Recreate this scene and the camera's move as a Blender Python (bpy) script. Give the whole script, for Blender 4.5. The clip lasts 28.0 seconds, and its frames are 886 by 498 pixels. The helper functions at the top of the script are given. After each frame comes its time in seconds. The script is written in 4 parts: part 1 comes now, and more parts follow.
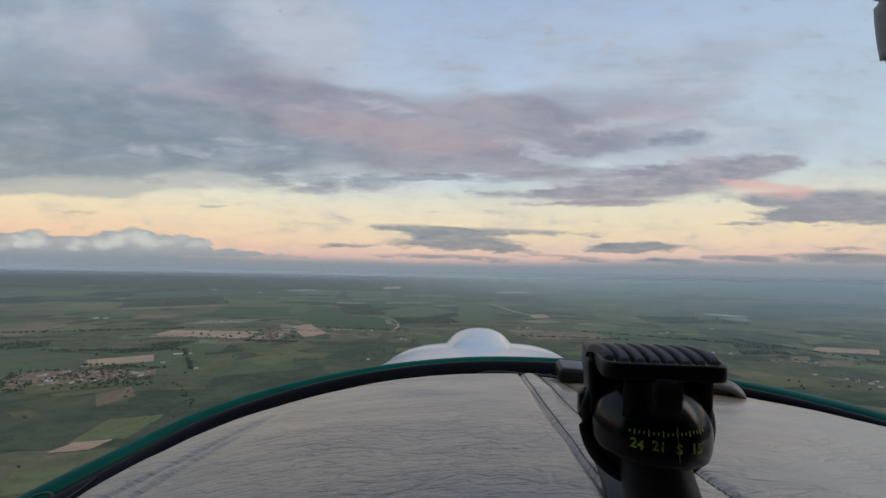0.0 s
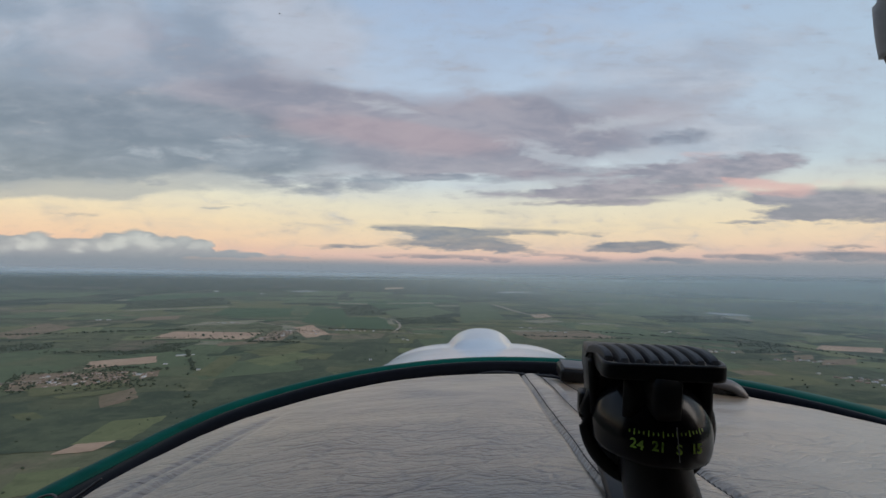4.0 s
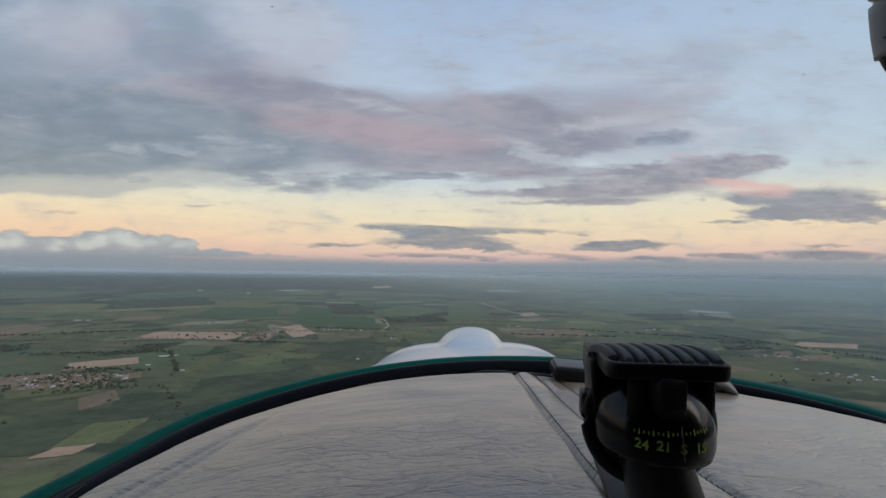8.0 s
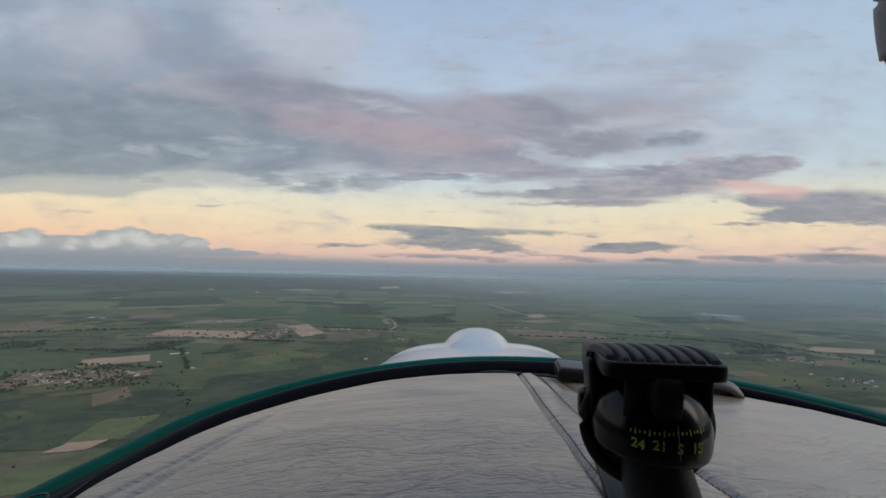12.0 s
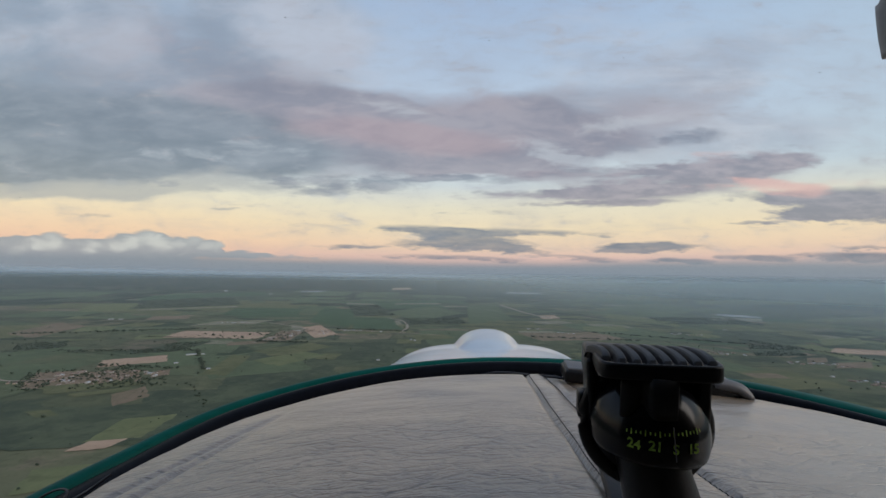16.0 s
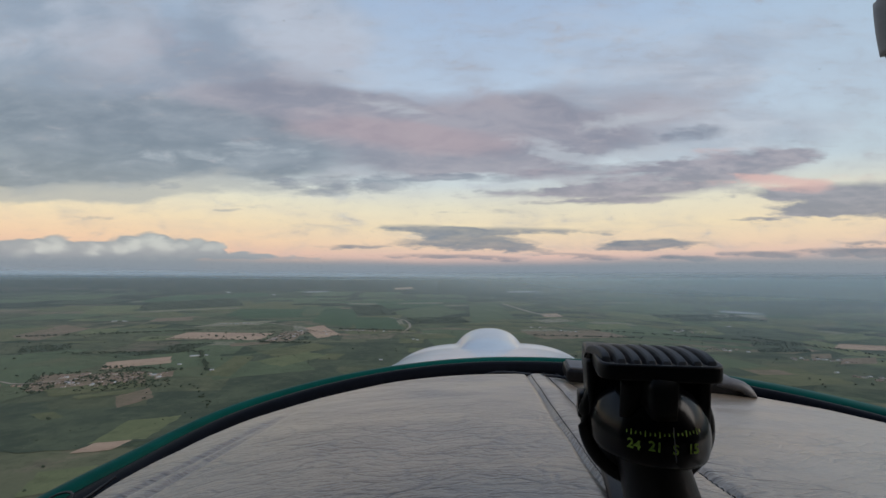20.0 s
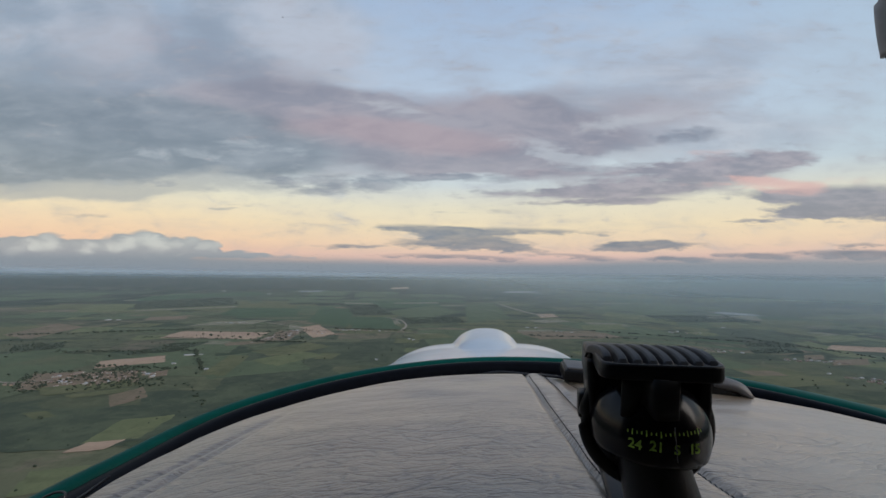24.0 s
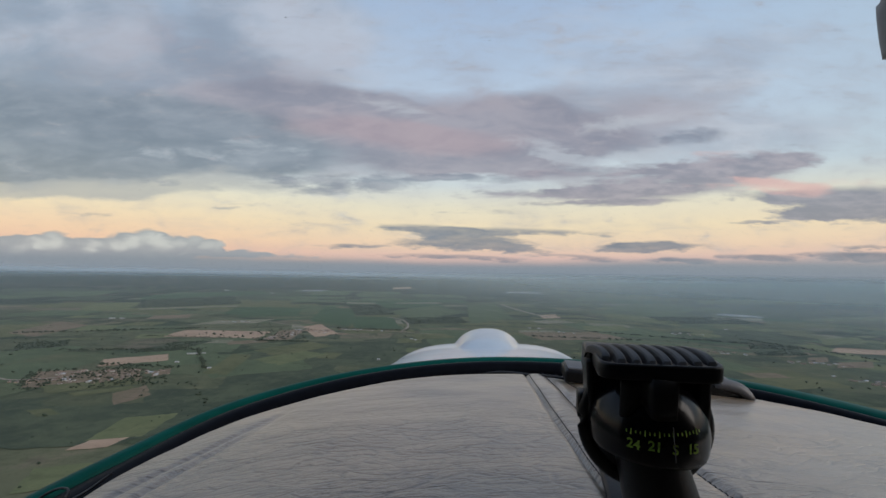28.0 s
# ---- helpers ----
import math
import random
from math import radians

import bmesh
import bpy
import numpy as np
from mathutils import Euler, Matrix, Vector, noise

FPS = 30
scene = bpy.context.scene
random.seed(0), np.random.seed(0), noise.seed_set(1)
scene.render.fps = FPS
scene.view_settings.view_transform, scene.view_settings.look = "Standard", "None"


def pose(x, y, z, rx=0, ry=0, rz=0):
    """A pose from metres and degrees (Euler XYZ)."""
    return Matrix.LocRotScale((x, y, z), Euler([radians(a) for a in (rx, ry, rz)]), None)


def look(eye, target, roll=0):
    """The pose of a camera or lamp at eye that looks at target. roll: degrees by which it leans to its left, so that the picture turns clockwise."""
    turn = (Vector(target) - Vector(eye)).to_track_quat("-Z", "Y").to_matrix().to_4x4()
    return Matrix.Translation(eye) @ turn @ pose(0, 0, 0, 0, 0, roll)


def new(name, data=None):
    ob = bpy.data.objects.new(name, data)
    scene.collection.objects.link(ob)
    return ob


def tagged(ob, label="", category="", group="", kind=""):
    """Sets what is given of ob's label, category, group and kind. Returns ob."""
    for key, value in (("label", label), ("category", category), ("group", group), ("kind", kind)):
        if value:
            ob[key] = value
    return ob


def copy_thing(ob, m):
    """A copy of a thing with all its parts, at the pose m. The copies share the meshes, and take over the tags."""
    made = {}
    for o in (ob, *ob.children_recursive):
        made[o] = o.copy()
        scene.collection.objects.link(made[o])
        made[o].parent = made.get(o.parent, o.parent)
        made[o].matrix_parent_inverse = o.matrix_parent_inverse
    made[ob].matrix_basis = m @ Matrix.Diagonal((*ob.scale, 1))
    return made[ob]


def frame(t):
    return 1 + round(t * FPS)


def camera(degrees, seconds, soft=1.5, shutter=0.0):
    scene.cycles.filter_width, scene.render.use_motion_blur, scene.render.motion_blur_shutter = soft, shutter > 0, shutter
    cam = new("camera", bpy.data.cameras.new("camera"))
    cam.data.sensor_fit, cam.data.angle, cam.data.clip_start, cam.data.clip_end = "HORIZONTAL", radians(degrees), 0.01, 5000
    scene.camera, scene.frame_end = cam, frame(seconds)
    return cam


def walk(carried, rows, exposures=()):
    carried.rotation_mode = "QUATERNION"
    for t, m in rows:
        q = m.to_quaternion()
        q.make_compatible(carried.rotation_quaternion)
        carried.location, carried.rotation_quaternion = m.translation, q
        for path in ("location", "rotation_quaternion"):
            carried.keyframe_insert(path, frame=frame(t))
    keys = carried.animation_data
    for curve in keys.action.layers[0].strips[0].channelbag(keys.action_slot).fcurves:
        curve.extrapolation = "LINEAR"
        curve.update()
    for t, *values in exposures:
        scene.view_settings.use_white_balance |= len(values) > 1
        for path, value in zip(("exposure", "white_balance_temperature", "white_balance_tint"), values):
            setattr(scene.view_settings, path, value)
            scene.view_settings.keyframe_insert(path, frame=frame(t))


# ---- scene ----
EYE_Z = 350.0
cam = camera(94.7, 28.0)
PATH = [
    (0, -0.0026, 0.0016, 349.9993, 93.64, -1.21, -0.70),
    (0.5, -0.0021, 0.0013, 349.9994, 93.66, -1.13, -0.61),
    (1, -0.0001, 0.0001, 349.9999, 93.65, -1.01, -0.20),
    (1.5, 0.0009, -0.0006, 350.0001, 93.64, -1.00, 0.00),
    (2, -0.0000, 0.0001, 349.9996, 93.70, -1.03, -0.19),
    (2.5, -0.0009, 0.0007, 349.9995, 93.71, -1.01, -0.38),
    (3, -0.0018, 0.0012, 349.9993, 93.74, -0.99, -0.56),
    (3.5, -0.0013, 0.0009, 349.9996, 93.71, -0.93, -0.47),
    (5.5, -0.0027, 0.0016, 350.0006, 93.59, -0.75, -0.77),
    (6, -0.0036, 0.0021, 350.0007, 93.57, -0.69, -0.96),
    (6.5, -0.0046, 0.0026, 350.0008, 93.51, -0.77, -1.15),
    (7, -0.0069, 0.0040, 350.0004, 93.50, -0.89, -1.62),
    (7.5, -0.0087, 0.0049, 350.0004, 93.48, -0.89, -1.97),
    (8, -0.0095, 0.0055, 350.0001, 93.53, -0.85, -2.15),
    (8.5, -0.0083, 0.0050, 349.9995, 93.62, -0.90, -1.92),
    (9, -0.0072, 0.0043, 349.9994, 93.61, -1.04, -1.68),
    (9.5, -0.0058, 0.0035, 349.9991, 93.62, -1.23, -1.38),
    (10, -0.0056, 0.0032, 349.9995, 93.55, -1.27, -1.31),
    (10.5, -0.0043, 0.0024, 350.0001, 93.48, -1.24, -1.04),
    (11, -0.0029, 0.0015, 350.0002, 93.48, -1.23, -0.73),
    (11.5, -0.0043, 0.0025, 349.9997, 93.54, -1.27, -1.04),
    (13.5, -0.0024, 0.0017, 349.9977, 93.83, -1.43, -0.67),
    (14, -0.0001, 0.0004, 349.9976, 93.87, -1.48, -0.19),
    (14.5, 0.0020, -0.0010, 349.9980, 93.84, -1.46, 0.26),
    (15, 0.0034, -0.0021, 349.9991, 93.74, -1.35, 0.57),
    (15.5, 0.0035, -0.0022, 349.9998, 93.67, -1.19, 0.57),
    (16, 0.0036, -0.0021, 349.9997, 93.74, -1.05, 0.57),
    (16.5, 0.0042, -0.0026, 350.0001, 93.72, -0.97, 0.70),
    (17, 0.0060, -0.0038, 350.0005, 93.68, -0.97, 1.07),
    (17.5, 0.0059, -0.0038, 350.0003, 93.68, -1.03, 1.08),
    (18, 0.0051, -0.0033, 350.0004, 93.65, -1.04, 0.90),
    (18.5, 0.0035, -0.0023, 350.0010, 93.58, -0.88, 0.57),
    (19, 0.0037, -0.0024, 350.0016, 93.56, -0.64, 0.57),
    (19.5, 0.0047, -0.0030, 350.0018, 93.59, -0.52, 0.77),
    (20, 0.0051, -0.0032, 350.0016, 93.63, -0.52, 0.84),
    (20.5, 0.0051, -0.0031, 350.0014, 93.66, -0.54, 0.85),
    (21, 0.0038, -0.0023, 350.0011, 93.69, -0.53, 0.57),
    (21.5, 0.0039, -0.0023, 350.0012, 93.69, -0.47, 0.58),
    (23.5, 0.0033, -0.0021, 350.0008, 93.66, -0.76, 0.50),
    (24, 0.0024, -0.0015, 350.0007, 93.63, -0.81, 0.32),
    (24.5, 0.0014, -0.0008, 350.0003, 93.66, -0.85, 0.09),
    (25, 0.0022, -0.0013, 350.0003, 93.69, -0.85, 0.27),
    (25.5, 0.0035, -0.0021, 350.0000, 93.74, -0.88, 0.54),
    (26, 0.0044, -0.0027, 350.0005, 93.66, -0.92, 0.73),
    (26.5, 0.0037, -0.0022, 349.9996, 93.72, -1.14, 0.60),
    (27, 0.0036, -0.0023, 350.0000, 93.67, -1.13, 0.59),
    (27.5, 0.0027, -0.0017, 349.9997, 93.67, -1.18, 0.41),
    (28, 0.0039, -0.0025, 350.0002, 93.65, -1.09, 0.65),
]
walk(cam, [(t, pose(*row)) for t, *row in PATH])

# the cabin's own frame: x to the right wing, y to the nose, z up
CABIN = pose(0, 0, EYE_Z, 93.65, -0.99, -0.18) @ pose(0, 0, 0, -90, 0, 0)


# ---- world: dusk sky with cloud decks ----
def lin(r, g, b):
    return tuple(((c / 255 + 0.055) / 1.055) ** 2.4 if c > 10 else c / 255 / 12.92 for c in (r, g, b)) + (1.0,)


class Graph:
    """Short spelling for a node tree: every method returns a socket."""

    def __init__(self, tree):
        self.tree = tree
        tree.nodes.clear()

    def node(self, kind):
        return self.tree.nodes.new(kind)

    def put(self, socket, value):
        if isinstance(value, bpy.types.NodeSocket):
            self.tree.links.new(value, socket)
        else:
            socket.default_value = value

    def m(self, op, a, b=0.0, c=0.0, clamp=False):
        n = self.node("ShaderNodeMath")
        n.operation, n.use_clamp = op, clamp
        for s, v in zip(n.inputs, (a, b, c)):
            self.put(s, v)
        return n.outputs[0]

    def add(self, a, b):
        return self.m("ADD", a, b)

    def mul(self, a, b):
        return self.m("MULTIPLY", a, b)

    def sub(self, a, b):
        return self.m("SUBTRACT", a, b)

    def step(self, x, lo, hi):
        n = self.node("ShaderNodeMapRange")
        n.interpolation_type = "SMOOTHSTEP"
        for k, v in (("Value", x), ("From Min", lo), ("From Max", hi)):
            self.put(n.inputs[k], v)
        return n.outputs[0]

    def xyz(self, x, y, z=0.0):
        n = self.node("ShaderNodeCombineXYZ")
        for s, v in zip(n.inputs, (x, y, z)):
            self.put(s, v)
        return n.outputs[0]

    def parts(self, v):
        n = self.node("ShaderNodeSeparateXYZ")
        self.put(n.inputs[0], v)
        return n.outputs

    def noise(self, v, scale, detail=4.0, rough=0.55, distort=0.0):
        n = self.node("ShaderNodeTexNoise")
        for k, x in (("Vector", v), ("Scale", scale), ("Detail", detail), ("Roughness", rough), ("Distortion", distort)):
            if x is not None:
                self.put(n.inputs[k], x)
        return n.outputs[0]

    def voronoi(self, v, scale, feature="F1", out=0, rand=1.0):
        n = self.node("ShaderNodeTexVoronoi")
        n.feature = feature
        for k, x in (("Vector", v), ("Scale", scale), ("Randomness", rand)):
            if x is not None:
                self.put(n.inputs[k], x)
        return n.outputs[out]

    def scaled(self, v, sx, sy, sz=1.0, turn=0.0):
        n = self.node("ShaderNodeMapping")
        self.put(n.inputs["Vector"], v)
        n.inputs["Scale"].default_value = (sx, sy, sz)
        n.inputs["Rotation"].default_value = (0, 0, radians(turn))
        return n.outputs[0]

    def mix(self, f, a, b, blend="MIX"):
        n = self.node("ShaderNodeMix")
        n.data_type, n.blend_type = "RGBA", blend
        for k, v in ((0, f), (6, a), (7, b)):
            self.put(n.inputs[k], v)
        return n.outputs[2]

    def ramp(self, x, stops):
        n = self.node("ShaderNodeValToRGB")
        self.put(n.inputs[0], x)
        e = n.color_ramp.elements
        while len(e) < len(stops):
            e.new(0.5)
        for el, (p, c) in zip(e, stops):
            el.position, el.color = p, c
        return n.outputs[0]

    def add_vector(self, a, b):
        n = self.node("ShaderNodeVectorMath")
        self.put(n.inputs[0], a)
        n.inputs[1].default_value = (b, b, b)
        return n.outputs[0]

    def bump(self, height, strength, distance, normal=None):
        n = self.node("ShaderNodeBump")
        n.inputs["Strength"].default_value, n.inputs["Distance"].default_value = strength, distance
        self.put(n.inputs["Height"], height)
        if normal is not None:
            self.put(n.inputs["Normal"], normal)
        return n.outputs[0]


def make_sky():
    w = bpy.data.worlds.new("dusk")
    scene.world = w
    w.use_nodes = True
    g = Graph(w.node_tree)
    x, y, z = g.parts(g.node("ShaderNodeTexCoord").outputs["Generated"])
    ahead = g.m("MAXIMUM", g.m("ABSOLUTE", y), 0.02)
    u, v = g.m("DIVIDE", x, ahead), g.m("DIVIDE", z, ahead)
    # flat cloud deck seen from below
    zz = g.add(g.m("MAXIMUM", z, 0.0), 0.06)
    deck = g.xyz(g.m("DIVIDE", x, zz), g.m("DIVIDE", y, zz), 3.1)
    plane = g.xyz(u, v, 0.0)

    # clear sky by height above the horizon
    tall = g.m("DIVIDE", g.m("ADD", z, 0.0), g.m("MAXIMUM", g.m("POWER", g.sub(1.0, g.mul(z, z)), 0.5), 0.05))
    sky = g.ramp(g.m("MULTIPLY", tall, 1.0, clamp=True), [
        (0.0, lin(130, 142, 156)), (0.022, lin(152, 150, 160)), (0.045, lin(214, 184, 178)), (0.075, lin(230, 204, 180)),
        (0.115, lin(234, 216, 185)), (0.165, lin(226, 219, 197)), (0.225, lin(202, 212, 216)), (0.34, lin(190, 204, 220)),
        (0.55, lin(172, 192, 217)), (0.75, lin(158, 181, 212)), (1.0, lin(142, 166, 201))])
    # the western side is clearer and more cyan, the eastern side warmer
    west = g.step(u, 0.3, 1.3)
    high = g.step(v, 0.12, 0.35)
    sky = g.mix(g.mul(g.mul(west, high), 0.5), sky, lin(164, 190, 212))
    east = g.mul(g.step(u, 0.1, -0.9), g.step(v, 0.2, 0.05))
    sky = g.mix(g.mul(east, 0.36), sky, lin(244, 194, 152))

    # ragged edges: the layout is warped before it is read
    wide = g.xyz(u, g.mul(v, 1.7), 0.0)
    n1 = g.noise(wide, 4.2, 4, 0.5)
    n2 = g.noise(g.xyz(g.add(u, 7.3), g.mul(v, 1.7), 1.7), 4.2, 4, 0.5)
    uw = g.add(u, g.mul(g.sub(n1, 0.5), 0.20))
    vw = g.add(v, g.mul(g.sub(n2, 0.5), 0.075))
    fine1 = g.noise(g.xyz(g.mul(u, 1.0), g.mul(v, 4.0), 2.2), 16.0, 4, 0.54)
    fine2 = g.noise(g.xyz(g.mul(u, 1.0), g.mul(v, 4.0), 9.2), 16.0, 4, 0.54)
    uf = g.add(u, g.mul(g.sub(fine1, 0.5), 0.15))
    vf = g.add(v, g.mul(g.sub(fine2, 0.5), 0.022))

    def blob(cu, cv, ru, rv, tilt, power, a=None, b=None):
        c, s = math.cos(radians(tilt)), math.sin(radians(tilt))
        du, dv = g.sub(a or uw, cu), g.sub(b or vw, cv)
        p = g.mul(g.m("MULTIPLY_ADD", du, c, g.mul(dv, s)), 1 / ru)
        q = g.mul(g.m("MULTIPLY_ADD", dv, c, g.mul(du, -s)), 1 / rv)
        r2 = g.m("MULTIPLY_ADD", p, p, g.mul(q, q))
        return g.mul(g.m("SUBTRACT", 1.0, g.mul(r2, 0.5), clamp=True), power)

    def total(items):
        out = items[0]
        for i in items[1:]:
            out = g.add(out, i)
        return out

    veil_east = ((-0.792, 0.593, 0.58, 0.193, 0, 0.9), (-0.442, 0.566, 0.188, 0.207, 37, 1.0), (-1.057, 0.427, 0.376, 0.175, 1, 1.1), (-1.116, 0.606, 0.264, 0.135, 0, 0.9))
    veil_west = ((0.501, 0.485, 0.344, 0.072, 21, 0.9), (0.359, 0.404, 0.325, 0.065, 11, 0.9), (0.751, 0.393, 0.279, 0.078, 6, 0.7), (0.433, 0.617, 0.453, 0.089, 0, 0.45), (0.756, 0.531, 0.186, 0.05, 19, 0.7), (0.624, 0.335, 0.279, 0.057, 7, 1.1), (0.304, 0.527, 0.13, 0.036, 26, 0.5))
    mauve = ((-0.597, 0.475, 0.361, 0.123, -12, 0.5), (-0.278, 0.383, 0.341, 0.065, -8, 1.1), (0.035, 0.372, 0.352, 0.072, -4, 1.2), (0.247, 0.41, 0.198, 0.052, 6, 0.8), (0.092, 0.296, 0.224, 0.037, 1, 1.0), (-0.077, 0.299, 0.211, 0.04, -2, 0.8), (0.415, 0.34, 0.211, 0.043, 9, 0.45), (0.528, 0.42, 0.184, 0.037, 13, 0.45), (0.232, 0.259, 0.209, 0.02, -3, 0.6), (-0.133, 0.262, 0.281, 0.029, 1, 0.7), (-0.394, 0.448, 0.23, 0.065, -15, 0.4), (0.148, 0.344, 0.253, 0.057, 1, 0.5))
    slate = ((-0.949, 0.34, 0.489, 0.09, -2, 1.2), (-0.661, 0.336, 0.315, 0.065, -5, 0.9), (-1.102, 0.441, 0.276, 0.081, 1, 0.6), (-0.814, 0.258, 0.399, 0.032, 1, 0.9), (-0.416, 0.273, 0.269, 0.037, 1, 0.6), (-1.042, 0.238, 0.258, 0.035, 1, 0.7), (-0.506, 0.381, 0.215, 0.043, -8, 0.4))
    hem = ((-0.968, 0.198, 0.3, 0.024, 0, 1.3), (-0.655, 0.214, 0.213, 0.02, 1, 0.5), (-0.329, 0.21, 0.253, 0.02, 1, 0.45), (-0.528, 0.236, 0.227, 0.02, 1, 0.5))
    rose = ((-0.278, 0.383, 0.228, 0.038, -6, 0.8), (-0.134, 0.344, 0.254, 0.035, -3, 1.0), (0.007, 0.328, 0.197, 0.043, 1, 0.7), (-0.719, 0.594, 0.131, 0.033, 0, 0.55), (-0.268, 0.53, 0.102, 0.038, -30, 0.5), (-0.572, 0.55, 0.175, 0.044, -10, 0.4), (0.006, 0.437, 0.198, 0.029, -4, 0.5), (0.486, 0.412, 0.113, 0.02, 7, 0.4))
    gaps = ((-0.46, 0.309, 0.143, 0.017, -5, 0.8), (-0.274, 0.261, 0.141, 0.013, 1, 0.9), (-0.63, 0.288, 0.186, 0.016, -4, 0.7), (0.232, 0.321, 0.098, 0.023, -14, 1.1), (0.302, 0.29, 0.097, 0.014, -10, 0.9), (0.415, 0.376, 0.169, 0.023, 9, 0.6), (0.568, 0.316, 0.168, 0.017, 7, 0.8), (0.148, 0.221, 0.181, 0.01, 1, 0.9), (-0.179, 0.443, 0.129, 0.032, -20, 0.8), (-0.328, 0.196, 0.211, 0.013, 1, 0.5), (0.344, 0.225, 0.139, 0.008, 3, 0.7), (-1.098, 0.39, 0.086, 0.015, 6, 0.5), (0.47, 0.305, 0.126, 0.016, 9, 0.9), (0.5, 0.405, 0.127, 0.017, 11, 0.6))
    puffs = ((-0.287, 0.218, 0.12, 0.024, 1, 1.0), (-0.143, 0.228, 0.073, 0.026, 1, 1.1), (-0.709, 0.216, 0.043, 0.01, 3, 1.0), (0.078, 0.24, 0.154, 0.011, 1, 0.9), (-0.414, 0.233, 0.085, 0.013, 1, 0.7), (-0.02, 0.244, 0.07, 0.01, 1, 0.8), (-0.553, 0.158, 0.049, 0.004, 1, 0.9), (-0.218, 0.283, 0.169, 0.017, -2, 0.5), (0.603, 0.356, 0.092, 0.021, 4, 1.0), (0.19, 0.209, 0.125, 0.008, 3, 0.8), (0.079, 0.156, 0.097, 0.006, 1, 0.7), (-0.849, 0.133, 0.085, 0.004, -2, 0.6))
    bands = ((0.538, 0.234, 0.264, 0.034, 7, 1.2), (0.705, 0.283, 0.167, 0.028, 6, 1.2), (0.837, 0.299, 0.076, 0.018, 4, 1.0), (0.358, 0.263, 0.237, 0.013, 4, 0.9), (0.218, 0.205, 0.167, 0.008, 3, 0.8), (0.399, 0.186, 0.18, 0.007, 2, 0.8), (0.427, 0.215, 0.153, 0.014, 3, 0.8))
    west_bank = ((0.977, 0.202, 0.178, 0.031, 3, 1.2), (1.058, 0.17, 0.191, 0.021, 2, 1.2), (0.88, 0.163, 0.096, 0.013, 1, 1.0), (0.799, 0.209, 0.123, 0.014, -1, 0.7), (0.756, 0.144, 0.068, 0.004, 1, 0.8))
    blush = ((0.828, 0.231, 0.103, 0.018, -5, 1.2), (0.704, 0.241, 0.111, 0.011, 5, 0.6), (0.952, 0.243, 0.096, 0.011, 3, 0.5), (0.623, 0.31, 0.098, 0.011, 5, 0.5))

    def cover(spec, texture, amount, lo, hi, a=None, b=None):
        return g.step(g.add(total([blob(*s, a, b) for s in spec]), g.mul(g.sub(texture, 0.5), amount)), lo, hi)

    soft = g.noise(g.xyz(u, g.mul(v, 1.8), 0.5), 3.4, 5, 0.52, 0.3)
    fibre = g.noise(g.scaled(plane, 1.4, 5.0, turn=-14), 2.6, 6, 0.56, 0.4)
    mottle = g.noise(g.xyz(u, g.mul(v, 2.7), 1.3), 9.5, 5, 0.54, 0.5)
    ripple = g.noise(g.scaled(deck, 0.8, 1.5, turn=-12), 0.9, 7, 0.62, 0.3)
    rough = g.add(g.mul(soft, 0.45), g.add(g.mul(mottle, 0.35), g.mul(ripple, 0.2)))

    # thin high veils
    d = g.mul(cover(veil_west, g.add(g.mul(fibre, 0.6), g.mul(mottle, 0.4)), 2.6, 0.05, 1.5), 0.72)
    sky = g.mix(d, sky, g.mix(g.step(fibre, 0.38, 0.66), lin(160, 169, 186), lin(188, 194, 206)))
    d = g.mul(cover(veil_east, rough, 1.7, -0.15, 1.3), 0.88)
    sky = g.mix(d, sky, g.mix(g.step(g.add(g.mul(soft, 0.7), g.mul(g.step(u, -0.95, -0.35), 0.16)), 0.28, 0.54), lin(136, 149, 168), lin(184, 191, 205)))

    # the deck: mauve where the low sun reaches it, slate where it does not
    d = g.mul(cover(mauve, rough, 1.7, -0.2, 1.15), 0.92)
    sky = g.mix(d, sky, g.mix(g.step(rough, 0.38, 0.60), lin(130, 132, 149), lin(160, 156, 168)))
    d = g.mul(cover(slate, rough, 1.7, -0.05, 1.15), 0.92)
    sky = g.mix(d, sky, g.mix(g.step(g.add(g.mul(rough, 0.6), g.mul(fibre, 0.4)), 0.38, 0.62), lin(108, 120, 137), lin(140, 149, 163)))
    d = g.mul(cover(hem, g.add(g.mul(mottle, 0.5), g.mul(fine1, 0.5)), 1.6, 0.0, 0.95), 0.74)
    sky = g.mix(d, sky, lin(164, 167, 170))
    d = g.mul(cover(rose, rough, 2.2, 0.15, 1.6), 0.36)
    sky = g.mix(d, sky, g.mix(fibre, lin(172, 146, 154), lin(192, 160, 163)))

    # bright rents, and the dark puffs and bars of the lower edge
    d = g.mul(cover(gaps, mottle, 3.4, 0.35, 1.7, uf, vf), 0.52)
    sky = g.mix(d, sky, lin(188, 196, 206))
    d = g.mul(cover(puffs, g.add(g.mul(mottle, 0.6), g.mul(fine1, 0.4)), 2.6, 0.25, 1.25, uf, vf), 0.74)
    sky = g.mix(d, sky, g.mix(g.step(fine2, 0.4, 0.7), lin(118, 127, 146), lin(146, 150, 164)))
    d = g.mul(cover(bands, g.add(g.mul(mottle, 0.5), g.mul(fine1, 0.5)), 1.7, 0.0, 1.2, uf, vf), 0.88)
    sky = g.mix(d, sky, g.mix(g.step(g.add(g.mul(fine2, 0.5), g.mul(mottle, 0.5)), 0.38, 0.64), lin(130, 130, 147), lin(162, 156, 168)))
